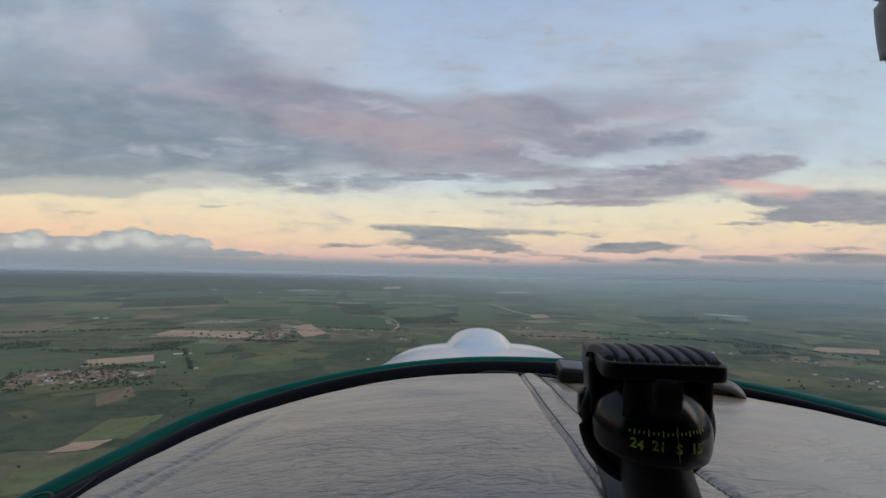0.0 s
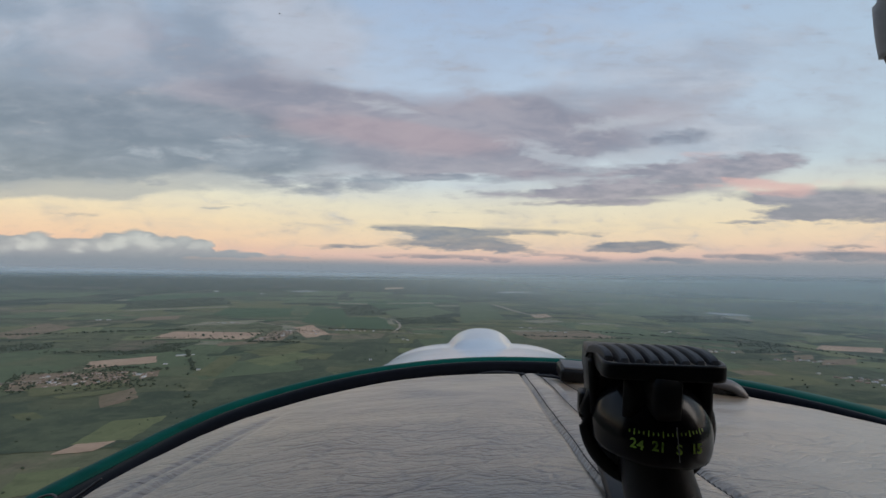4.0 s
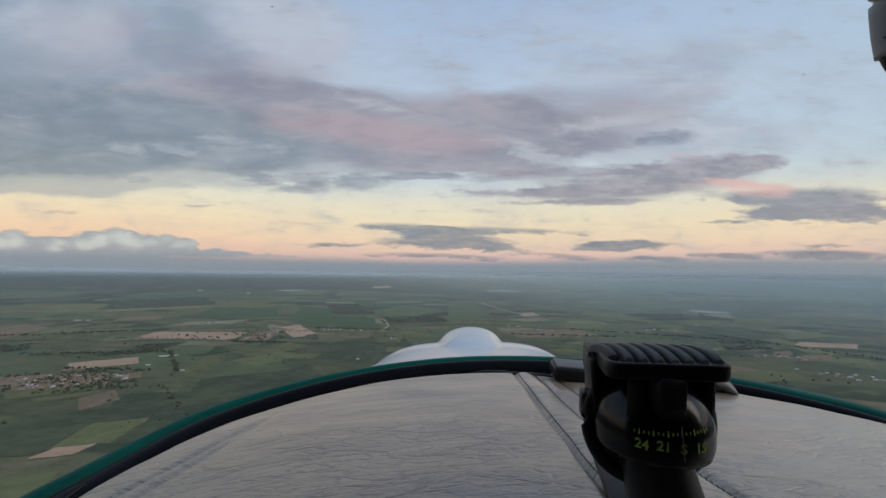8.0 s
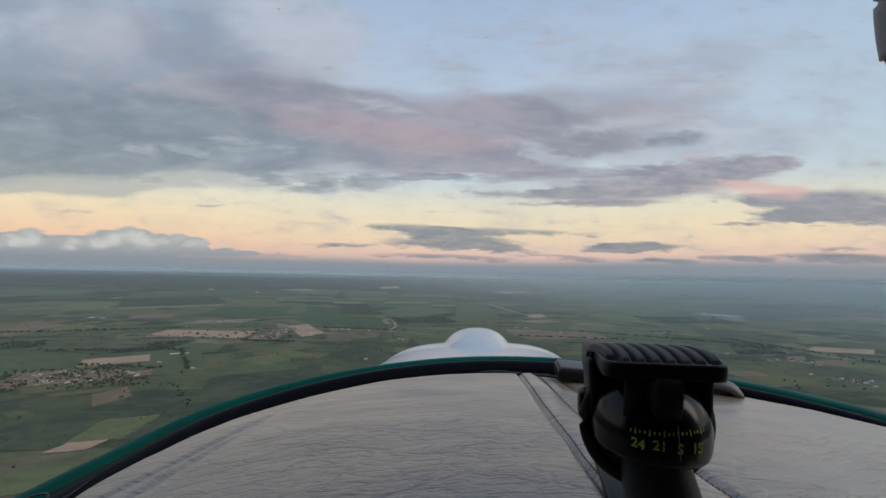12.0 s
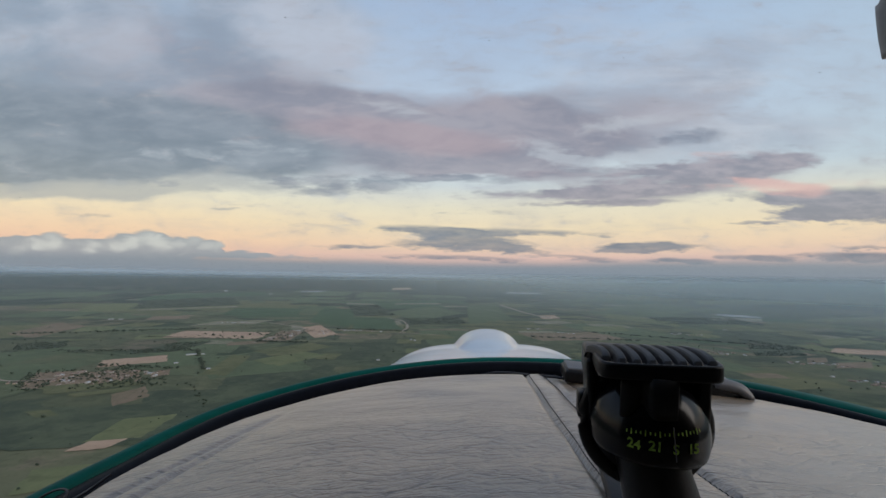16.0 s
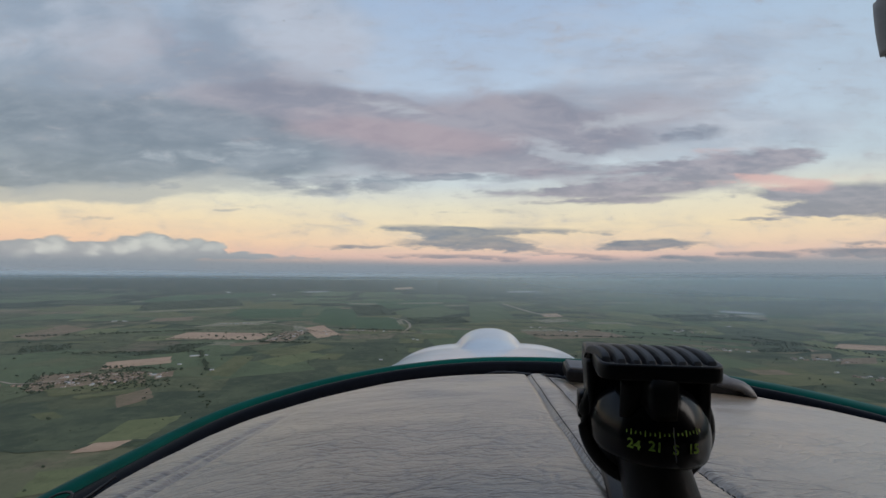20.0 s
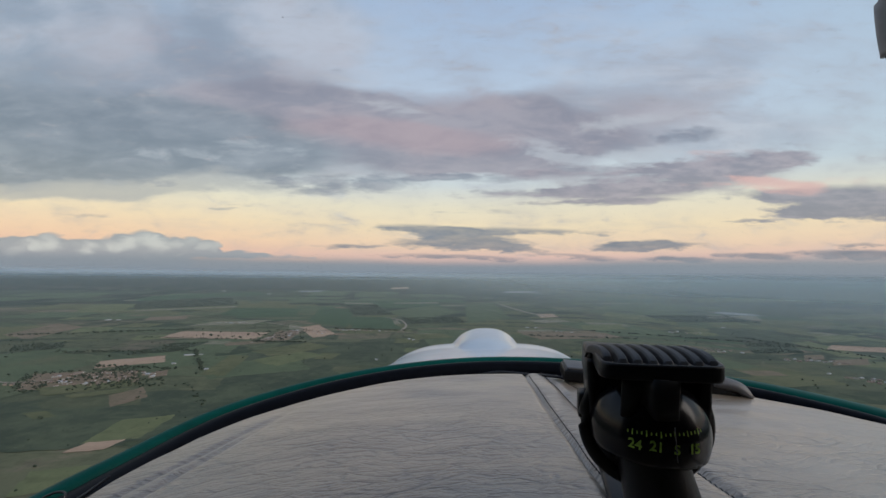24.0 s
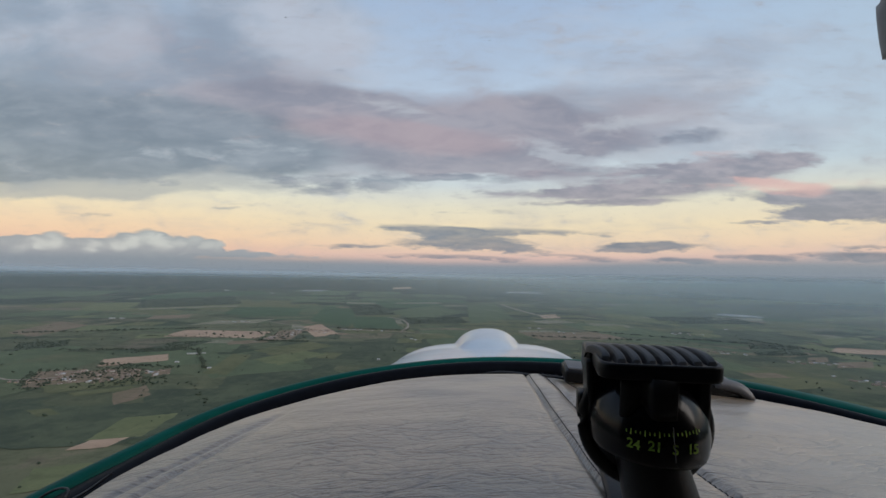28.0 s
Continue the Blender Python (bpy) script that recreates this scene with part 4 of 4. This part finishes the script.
def build_shell():
    # green skin: over the lip, then down the flank
    bm = bmesh.new()
    rows = []
    n = len(RIM) - 1
    for i, p in enumerate(RIM):
        o = outward(p)
        w = -0.001 * lean_in(i / n) - 0.011 * lean_out(i / n)
        prof = ((0.004 + w, -0.014), (0.006 + w, -0.003), (0.012 + w, 0.0015), (0.020, 0.0018), (0.030, -0.002), (0.046, -0.010), (0.07, -0.030), (0.10, -0.07), (0.125, -0.16), (0.12, -0.30), (0.06, -0.48), (-0.06, -0.60))
        rows.append([p + o * a + Vector((0, 0, b)) for a, b in prof])
    grid(bm, rows)
    skin = part("fuselage_skin", bm, GREEN_PAINT, aircraft, "glossy dark green painted skin")
    mod = skin.modifiers.new("thickness", "SOLIDIFY")
    mod.thickness, mod.offset = 0.003, 0.0
    # hull behind and below, which closes the cabin
    bm = bmesh.new()
    rows = []
    for y, half, floor_z, lip in ((0.62, 0.50, -0.80, -0.34), (0.30, 0.57, -0.86, -0.33), (-0.2, 0.60, -0.90, -0.30), (-0.9, 0.54, -0.86, -0.26), (-1.6, 0.40, -0.70, -0.22), (-2.2, 0.22, -0.50, -0.2)):
        rows.append([Vector((HUB.x + half * math.cos(a), y, lip + (floor_z - lip) * abs(math.sin(a)) ** 0.7)) for a in [math.pi * k / 16 for k in range(17)]])
    made = grid(bm, rows)
    bm.faces.new(made[0])
    bm.faces.new(made[-1])
    hull = part("hull", bm, GREEN_PAINT, aircraft, "green painted lower fuselage")
    mod = hull.modifiers.new("thickness", "SOLIDIFY")
    mod.thickness = 0.004
    # rubber seal along the foot of the windscreen
    bm = bmesh.new()
    sweep(bm, [p - outward(p) * (0.012 + 0.011 * lean_in(i / n) + 0.010 * lean_out(i / n)) + Vector((0, 0, -0.0115 - 0.002 * lean_in(i / n))) for i, p in enumerate(RIM)], lambda k: 0.016 + 0.014 * lean_in(k), 0.0155, 16)
    part("rubber_seal", bm, SEAL_RUBBER, aircraft, "black rubber edge seal")
    bm = bmesh.new()
    left = lean_in
    sweep(bm, [p - outward(p) * (0.032 + 0.066 * left(i / n)) + Vector((0, 0, -0.026 + 0.004 * left(i / n))) for i, p in enumerate(RIM)], lambda k: 0.010 + 0.054 * left(k), 0.009, 12)
    part("piping", bm, RUBBER, aircraft, "black padded edge trim")


def build_shade_roof():
    """Unseen roof and rear wall behind the seats, added to shade the panel and compass, with the front hoop that
    carries the canopy bracket.
    """
    for grow, mat, name, label in ((0.0, CABIN_LINING, "shade_roof_lining", "unseen grey roof lining added to shade the panel"), (0.010, GREEN_PAINT, "shade_roof_skin", "dark green outer skin of the unseen shading roof")):
        bm = bmesh.new()
        rows = []
        for y, half, top in ((0.06, 0.57, 0.40), (-0.3, 0.60, 0.42), (-0.9, 0.54, 0.34), (-1.6, 0.40, 0.10), (-2.2, 0.22, -0.12)):
            rows.append([Vector((HUB.x + (half + grow) * math.copysign(abs(math.cos(a)) ** 0.7, math.cos(a)), y - grow, -0.28 + (top + 0.28 + grow) * math.sin(a) ** 0.6)) for a in [math.pi * k / 24 for k in range(25)]])
        made = grid(bm, rows)
        bm.faces.new(made[-1])
        mod = part(name, bm, mat, aircraft, label).modifiers.new("thickness", "SOLIDIFY")
        mod.thickness = 0.004
    bm = bmesh.new()
    hoop = [Vector((HUB.x + 0.57 * math.copysign(abs(math.cos(a)) ** 0.7, math.cos(a)), 0.07, -0.28 + 0.68 * math.sin(a) ** 0.6)) for a in [math.pi * k / 40 for k in range(41)]]
    sweep(bm, hoop, 0.014, 0.014, 10)
    part("canopy_hoop", bm, GREY_PLASTIC, aircraft, "unseen grey hoop at the front of the shading roof")


def nose(x, y):
    c = 0.0947 * y
    e = x - c
    k = min(max((y - 0.70) / 0.7, 0), 1)
    top = -0.243 - 0.094 * k
    if y > 1.4:
        top -= 0.9 * (y - 1.4) ** 2
    half = 0.47 - 0.060 * k
    q = min(abs(e) / half, 1.0)
    body = top - 0.26 * (1 - math.sqrt(max(0.0, 1 - q ** 3.6))) 
    rise = min(max((y - 0.85) / 0.55, 0), 1)
    rise = rise * rise * (3 - 2 * rise)
    fall = min(max((y - 1.55) / 0.40, 0), 1) ** 2
    dome = -0.4195 - 0.25 * (1 - rise) - 0.35 * fall + 0.115 * max(0.0, 1 - (abs(e) / 0.138) ** 2.3) ** 0.5 - (0.3 if abs(e) > 0.138 else 0.0) * (abs(e) - 0.138) / 0.1
    k = 520.0
    top = max(body, dome)
    return top + math.log(math.exp(k * (body - top)) + math.exp(k * (dome - top))) / k


def build_cowling():
    bm = bmesh.new()
    rows = []
    for i in range(61):
        y = 0.70 + 1.30 * i / 60
        c = 0.0947 * y
        half = 0.47 - 0.060 * min(max((y - 0.70) / 0.7, 0), 1)
        if y > 1.5:
            half *= 1 - 0.5 * ((y - 1.5) / 0.5) ** 2
        row = []
        for j in range(121):
            e = -half + 2 * half * j / 120
            row.append(Vector((c + e, y, nose(c + e, y))))
        low = -0.86 + 0.2 * max(0, y - 1.4)
        row = [Vector((c - half * 0.7, y, low)), Vector((c - half, y, low + 0.2))] + row + [Vector((c + half, y, low + 0.2)), Vector((c + half * 0.7, y, low))]
        rows.append(row)
    made = grid(bm, rows, True)
    bm.faces.new(made[-1])
    part("cowling", bm, WHITE_PAINT, aircraft, "glossy white engine cowling with a rounded hump")


# the padded top of the instrument panel
SEAMS = (lambda y: 0.1162 + 0.028 * (y - 0.29), lambda y: 0.1570, lambda y: -0.2500 + 0.26 * (y - 0.334), lambda y: -0.2760 + 0.40 * (y - 0.34), lambda y: 0.2026 - 0.075 * (y - 0.32))


def pad(x, y):
    e = x - 0.08
    z = -0.150 - 0.073 * y - (0.25 if e < 0 else 0.11) * e * e
    a, b, c, c2, d = (s(y) for s in SEAMS)
    for s, deep, wide in ((a, 0.0042, 0.0024), (b, 0.0038, 0.0024), (d, 0.0036, 0.0026), (c, 0.0019, 0.0052), (c2, 0.0016, 0.0052)):
        deep *= 1.0 if s > -0.05 else min(1.0, max(0.0, (0.53 - y) / 0.08))
        z -= deep * math.exp(-((x - s) / wide) ** 2) * 1.5
        z -= deep * 0.25 * math.exp(-((x - s) / 0.014) ** 2)
    if a < x < b:
        z += 0.0012 * math.sin(math.pi * (x - a) / (b - a))
    v = Vector((x * 4, y * 9, 0))
    z += 0.0022 * noise.noise(v) + 0.0014 * noise.noise(v * 2.7 + Vector((3, 1, 0)))
    return z


def build_pad():
    bm = bmesh.new()
    rows = []
    many = 520
    for i, p in enumerate(curve_through(RIM[::6] + [RIM[-1]], many)):
        q = p - outward(p) * (0.029 + 0.110 * lean_in(i / many))
        near = Vector((0.07 + (q.x - 0.07) * 0.86, -0.14, 0))
        row = []
        for j in range(180):
            t = j / 179
            x, y = q.x + (near.x - q.x) * t, q.y + (near.y - q.y) * t
            z = pad(x, y)
            edge = max(0.0, 1 - t / 0.06)
            target = q.z - 0.034 + 0.010 * lean_in(i / many)
            z = z * (1 - edge ** 2) + target * edge ** 2
            row.append(Vector((x, y, z)))
        rows.append(row)
    grid(bm, rows)
    top = part("glareshield", bm, LEATHER, aircraft, "creased grey leather panel cover")
    mod = top.modifiers.new("thickness", "SOLIDIFY")
    mod.thickness, mod.offset = 0.004, -1.0
    # stitches along the seams
    one = bmesh.new()
    sweep(one, [Vector((0, -0.0019, -0.0002)), Vector((0, 0, 0.0005)), Vector((0, 0.0019, -0.0002))], 0.0005, 0.0004, 5)
    me = mesh_of("stitch", one, THREAD)
    for s, side in ((SEAMS[0], 0.0036), (SEAMS[1], -0.0036), (SEAMS[4], -0.0036)):
        y = 0.24
        while y < 0.66:
            x = s(y) + side
            ob = new("stitch", me)
            ob.parent = top
            ob.location = (x, y, pad(x, y) + 0.0004)
            y += 0.0056


def build_windscreen():
    bm = bmesh.new()
    rows = []
    for p in RIM:
        o = outward(p)
        row = []
        for j in range(25):
            t = j / 24
            lean = Vector((HUB.x, -0.05, 0)) - Vector((p.x, p.y, 0))
            q = p + o * 0.006 + Vector((0, 0, 0.62 * math.sin(t * math.pi / 2))) + lean * (1 - math.cos(t * math.pi / 2)) * 0.85
            row.append(q)
        rows.append(row)
    grid(bm, rows)
    from_above = bm.copy()
    ob = part("windscreen", bm, GLASS, aircraft, "clear curved acrylic windscreen with dried specks")
    ob.visible_shadow = False
    from mathutils.bvhtree import BVHTree
    tree = BVHTree.FromBMesh(from_above)
    for k, (u, v, size, turn) in enumerate(((-0.396, 0.575, 2.4, 70), (-0.262, 0.572, 1.6, 20), (-0.130, 0.477, 1.6, 40), (0.108, 0.514, 2.2, 75), (0.913, 0.432, 2.2, 50),
                                            (-0.281, 0.042, 1.7, 80), (-0.155, -0.040, 1.9, 30), (0.646, 0.080, 1.5, 0), (0.435, 0.47, 1.3, 10), (-1.06, 0.13, 1.6, 35))):
        hit, normal, _, _ = tree.ray_cast(Vector((0, 0, 0)), Vector((u, 1, v)).normalized())
        if hit is None:
            continue
        sp = bmesh.new()
        bmesh.ops.create_icosphere(sp, subdivisions=2, radius=0.0005 * size)
        for w in sp.verts:
            w.co *= 1 + 0.5 * noise.noise(w.co * 1500 + Vector((k * 3.3, 0, 0)))
            w.co.x *= 0.42
        m = Matrix.Translation(hit - normal * 0.0004) @ normal.to_track_quat("Z", "Y").to_matrix().to_4x4() @ Matrix.Rotation(radians(turn), 4, "Z") @ Matrix.Diagonal((0.8, 0.9, 0.25, 1))
        bmesh.ops.transform(sp, matrix=m, verts=sp.verts)
        part("speck", sp, SPECK, ob)
    from_above.free()


build_shell()
build_shade_roof()
build_cowling()
build_pad()
build_windscreen()


def build_bracket():
    """Grey fitting on the canopy frame, dark at its lower end."""
    bm = bmesh.new()
    sweep(bm, curve_through([(0.300, 0.10, 0.385), (0.288, 0.22, 0.270), (0.280, 0.253, 0.193), (0.278, 0.253, 0.160), (0.279, 0.253, 0.138), (0.2815, 0.253, 0.121)], 24), lambda k: 0.010 - 0.002 * k, lambda k: 0.007, 14)
    ob = part("canopy_bracket", bm, GREY_PLASTIC, aircraft, "grey canopy bracket with a dark end")
    bm = bmesh.new()
    sweep(bm, curve_through([(0.2795, 0.252, 0.132), (0.2815, 0.252, 0.120), (0.284, 0.252, 0.112)], 10), lambda k: 0.0078 - 0.003 * k, lambda k: 0.0065 - 0.002 * k, 14)
    part("end_cap", bm, BLACK_PLASTIC, ob, "black end cap")


build_bracket()


def build_dash_box():
    ob = tagged(new("dash_box"), "flat black plastic box with a cable, lying behind the compass", "device")
    ob.matrix_world = CABIN
    turn = Matrix.Rotation(radians(-8), 4, "Z") @ Matrix.Rotation(radians(3.5), 4, "Y")
    bm = bmesh.new()
    box(bm, (0.175, 0.575, -0.200), (0.410, 0.625, -0.182), 0.004, turn)
    part("casing", bm, BLACK_PLASTIC, ob)
    bm = bmesh.new()
    box(bm, (0.179, 0.578, -0.183), (0.406, 0.622, -0.1785), 0.002, turn)
    part("lid", bm, DULL_GREY, ob, "grey lid with worn bevelled edge")
    bm = bmesh.new()
    sweep(bm, curve_through([(0.375, 0.575, -0.186), (0.400, 0.565, -0.190), (0.410, 0.56, -0.197), (0.413, 0.56, -0.205)], 16), lambda k: 0.014 - 0.006 * k, lambda k: 0.009 - 0.004 * k, 14)
    part("end_cap", bm, DULL_GREY, ob, "rounded grey end cap")
    bm = bmesh.new()
    sweep(bm, curve_through([(0.18, 0.612, -0.194), (0.160, 0.62, -0.193), (0.135, 0.645, -0.199), (0.105, 0.664, -0.201), (0.075, 0.676, -0.205), (0.045, 0.684, -0.216)], 40), 0.0022, 0.0022, 10)
    part("cable", bm, CABLE, ob, "thin black cable")


build_dash_box()


# ---- magnetic compass ----
def text_mesh(body, size, depth):
    cu = bpy.data.curves.new("numeral", "FONT")
    cu.body, cu.size, cu.extrude, cu.align_x, cu.align_y = body, size, depth, "CENTER", "CENTER"
    cu.offset = size * 0.022
    tmp = bpy.data.objects.new("numeral", cu)
    me = bpy.data.meshes.new_from_object(tmp)
    bpy.data.objects.remove(tmp)
    return me


def build_compass():
    """Base at the origin; the dial looks back along -y."""
    ob = tagged(new("compass"), "black magnetic compass with ribbed cap and green numerals on the panel", "compass")
    cx, cy = 0.1185, 0.240
    ob.matrix_world = CABIN @ Matrix.Translation((cx, cy, -0.1675)) @ Matrix.Rotation(radians(-12.5), 4, "Z") @ Matrix.Rotation(radians(1.6), 4, "Y")
    # foot plate with its raised slide rail, and neck
    bm = bmesh.new()
    box(bm, (-0.0080, 0.096, -0.014), (-0.0045, 0.142, -0.0040), 0.0012, Matrix.Rotation(radians(10), 4, "Z"))
    part("slide_rail", bm, GREY_RUBBER, ob)
    bm = bmesh.new()
    box(bm, (-0.014, 0.006, -0.008), (0.036, 0.100, 0.0010), 0.0025)
    part("foot_plate", bm, BLACK_PLASTIC, ob)
    bm = bmesh.new()
    rows = []
    for z, rx, ry in ((0.002, 0.027, 0.023), (0.010, 0.0255, 0.022), (0.025, 0.0238, 0.0215), (0.038, 0.0226, 0.0212), (0.046, 0.0222, 0.0210), (0.0515, 0.0218, 0.0205), (0.053, 0.018, 0.017)):
        rows.append([Vector((0.0155 * max(0.0, 1 - z / 0.056) + 0.90 * rx * math.cos(2 * math.pi * k / 32), 0.002 + ry * math.sin(2 * math.pi * k / 32), z)) for k in range(32)])
    made = grid(bm, rows, True)
    bm.faces.new(made[0])
    bm.faces.new(made[-1])
    part("neck", bm, BLACK_PLASTIC, ob)
    # bowl
    C = Vector((0.0, 0.0, 0.0632))
    R = (0.0322, 0.0322, 0.0318)

    def on_bowl(az, el, gap=0.0):
        a, e = radians(az), radians(el)
        return C + Vector((math.sin(a) * math.cos(e) * (R[0] + gap), -math.cos(a) * math.cos(e) * (R[1] + gap), math.sin(e) * (R[2] + gap)))

    bm = bmesh.new()
    rows = [[on_bowl(az, el) for az in range(0, 360, 8)] for el in range(-16, 80, 4)]
    made = grid(bm, rows, True)
    bm.faces.new(made[0])
    bm.faces.new(made[-1])
    bowl = part("bowl", bm, DARK_GLASS, ob, "smoked glossy bowl")
    # housing behind the bowl, the posts that carry the cap and the ring round the bowl
    bm = bmesh.new()
    rows = []
    for y, r in ((0.010, 0.0345), (0.030, 0.0335), (0.040, 0.029), (0.044, 0.022), (0.0445, 0.002)):
        rows.append([Vector((math.cos(2 * math.pi * k / 40) * r, y, C.z + math.sin(2 * math.pi * k / 40) * r)) for k in range(40)])
    made = grid(bm, rows, True)
    bm.faces.new(made[0])
    bm.faces.new(made[-1])
    part("housing", bm, BLACK_PLASTIC, ob)
    bm = bmesh.new()
    box(bm, (-0.0335, 0.000, 0.066), (-0.0285, 0.030, 0.100), 0.002, Matrix.Rotation(radians(-4), 4, "Y"))
    part("post", bm, BLACK_PLASTIC, ob)
    bm = bmesh.new()
    box(bm, (0.0255, -0.004, 0.066), (0.0325, 0.034, 0.106), 0.002)
    part("post", bm, BLACK_PLASTIC, ob)
    bm = bmesh.new()
    box(bm, (-0.034, 0.004, 0.086), (0.033, 0.036, 0.104), 0.003)
    part("back_block", bm, BLACK_PLASTIC, ob)
    bm = bmesh.new()
    ring = [Vector((0.0345 * math.cos(2 * math.pi * k / 56), 0.006 + 0.002 * math.cos(2 * math.pi * k / 56), C.z - 0.001 + 0.0345 * math.sin(2 * math.pi * k / 56))) for k in range(57)]
    sweep(bm, ring, 0.0030, 0.0042, 10, False)
    part("ring", bm, BLACK_PLASTIC, ob, "thick black ring round the bowl")
    # front mask that hangs from the cap between two stays, with an arched cut-out over the dial
    bm = bmesh.new()
    arc = []
    for k in range(49):
        az = -40 + 56 * k / 48
        s = k / 48
        arch = math.exp(-((s - 0.36) / 0.14) ** 2)
        foot = on_bowl(az, 24 + 14 * arch + 5 * s, 0.0010)
        arc.append([foot + Vector((0, -0.0004 * h, 0.0062 * h)) if h < 3 else Vector((foot.x, foot.y - 0.001, 0.1000)) for h in range(4)])
    grid(bm, arc)
    sh = part("front_shield", bm, BLACK_PLASTIC, ob)
    mod = sh.modifiers.new("thickness", "SOLIDIFY")
    mod.thickness = 0.0014
    bm = bmesh.new()
    box(bm, (-0.0385, 0.004, 0.062), (-0.032, 0.016, 0.078), 0.002)
    part("clamp_knob", bm, BLACK_PLASTIC, ob)
    # cap: a visor slab with ribs across it
    bm = bmesh.new()
    outline = []
    for k in range(56):
        a = 2 * math.pi * k / 56
        c, s = math.cos(a), math.sin(a)
        outline.append((math.copysign(abs(c) ** 0.22, c) * 0.0322, math.copysign(abs(s) ** 0.30, s) * 0.0235 - 0.006))
    rows = [[Vector((x * g * 0.955 - 0.0004, (y + 0.006) * g - 0.006, z + 0.045 * x)) for x, y in outline] for g, z in ((0.88, 0.0990), (0.99, 0.0990), (1.0, 0.1002), (1.0, 0.1062), (0.985, 0.1074), (0.95, 0.1076), (0.90, 0.1062), (0.5, 0.1058), (0.05, 0.1058))]
    made = grid(bm, rows, True)
    bm.faces.new(made[0])
    bm.faces.new(made[-1])
    cap = part("cap", bm, BLACK_PLASTIC, ob, "ribbed black visor cap")
    for k in range(8):
        x0 = -0.0262 + 0.0074 * k
        bm = bmesh.new()
        half = 0.0205 * math.sqrt(max(0.2, 1 - (x0 / 0.045) ** 2)) * (0.8 if k == 0 else 1.0)
        path = []
        for j in range(19):
            t = 2 * j / 18 - 1
            path.append(Vector((x0 - 0.006 * (t * 0.5 + 0.5) ** 2, -0.006 + half * t, 0.1040 + 0.045 * x0 + 0.0052 * math.sqrt(max(0.0, 1 - t * t)) ** 0.7)))
        # a flat-topped fin, leaning, with squared shoulders
        shape = ((-0.0024, -0.0034), (-0.0023, 0.0006), (-0.0017, 0.0014), (0.0012, 0.0016), (0.0021, 0.0009), (0.0024, -0.0034))
        ends = grid(bm, [[q + Vector((a + 0.25 * b, 0, b)) for a, b in shape] for q in path], True)
        bm.faces.new(ends[0])
        bm.faces.new(ends[-1])
        part("rib", bm, GREY_RUBBER, cap, soft=False)

    # dial: ticks, numerals and the lubber line lie just under the bowl's face
    def lay(me, az, el, name, mat, lean=0.0, gap=0.0006):
        p = on_bowl(az, el, gap)
        n = Vector(((p.x - C.x) / R[0] ** 2, (p.y - C.y) / R[1] ** 2, (p.z - C.z) / R[2] ** 2)).normalized()
        side = Vector((0, 0, 1)).cross(n).normalized()
        up = n.cross(side)
        m = Matrix((side, up, n)).transposed().to_4x4()
        t = new(name, me)
        if not me.materials:
            me.materials.append(mat)
        t.parent = bowl
        t.matrix_local = Matrix.Translation(p) @ m @ Matrix.Rotation(radians(lean), 4, "Z")
        return t

    for body, az, el in (("24", -24, 3.5), ("21", -6, 5), ("S", 11, 4), ("15", 28, 4.5)):
        lay(text_mesh(body, 0.0068, 0.0001), az, el, "numeral", CARD_PAINT, -2)
    for k in range(18):
        tall = 0.0030 if k % 3 == 1 else 0.0015
        bm = bmesh.new()
        box(bm, (-0.00032, -tall / 2, -0.0001), (0.00032, tall / 2, 0.0001))
        lay(mesh_of("tick", bm, CARD_PAINT, False), -31 + 4.1 * k, 16.5 + 0.08 * (4.1 * k - 31), "tick", CARD_PAINT)
    bm = bmesh.new()
    box(bm, (-0.00022, -0.0085, -0.0001), (0.00022, 0.0085, 0.0001))
    lay(mesh_of("lubber_line", bm, LUBBER, False), 10, 9, "lubber_line", LUBBER, 2, 0.0009)


build_compass()


# ---- loose things on the rim ----
def build_strap():
    ob = tagged(new("wire_loop"), "black wire loop lying over the green rim", "wire")
    ob.matrix_world = CABIN
    bm = bmesh.new()
    ring = []
    for k in range(33):
        a = 2 * math.pi * k / 32
        ring.append(Vector((-0.420 + 0.018 * math.cos(a), 0.425 + 0.010 * math.sin(a), -0.2670 + 0.0065 * math.sin(a) - 0.0045 * math.cos(a) * -1)))
    sweep(bm, ring, 0.0013, 0.0013, 8, False)
    part("loop", bm, CABLE, ob)
    bm = bmesh.new()
    sweep(bm, curve_through([(-0.430, 0.40, -0.272), (-0.405, 0.415, -0.268), (-0.388, 0.428, -0.262), (-0.374, 0.442, -0.252), (-0.370, 0.446, -0.249)], 30), lambda k: 0.0035 - 0.0025 * k, 0.0014, 8)
    part("tail", bm, CABLE, ob)


build_strap()
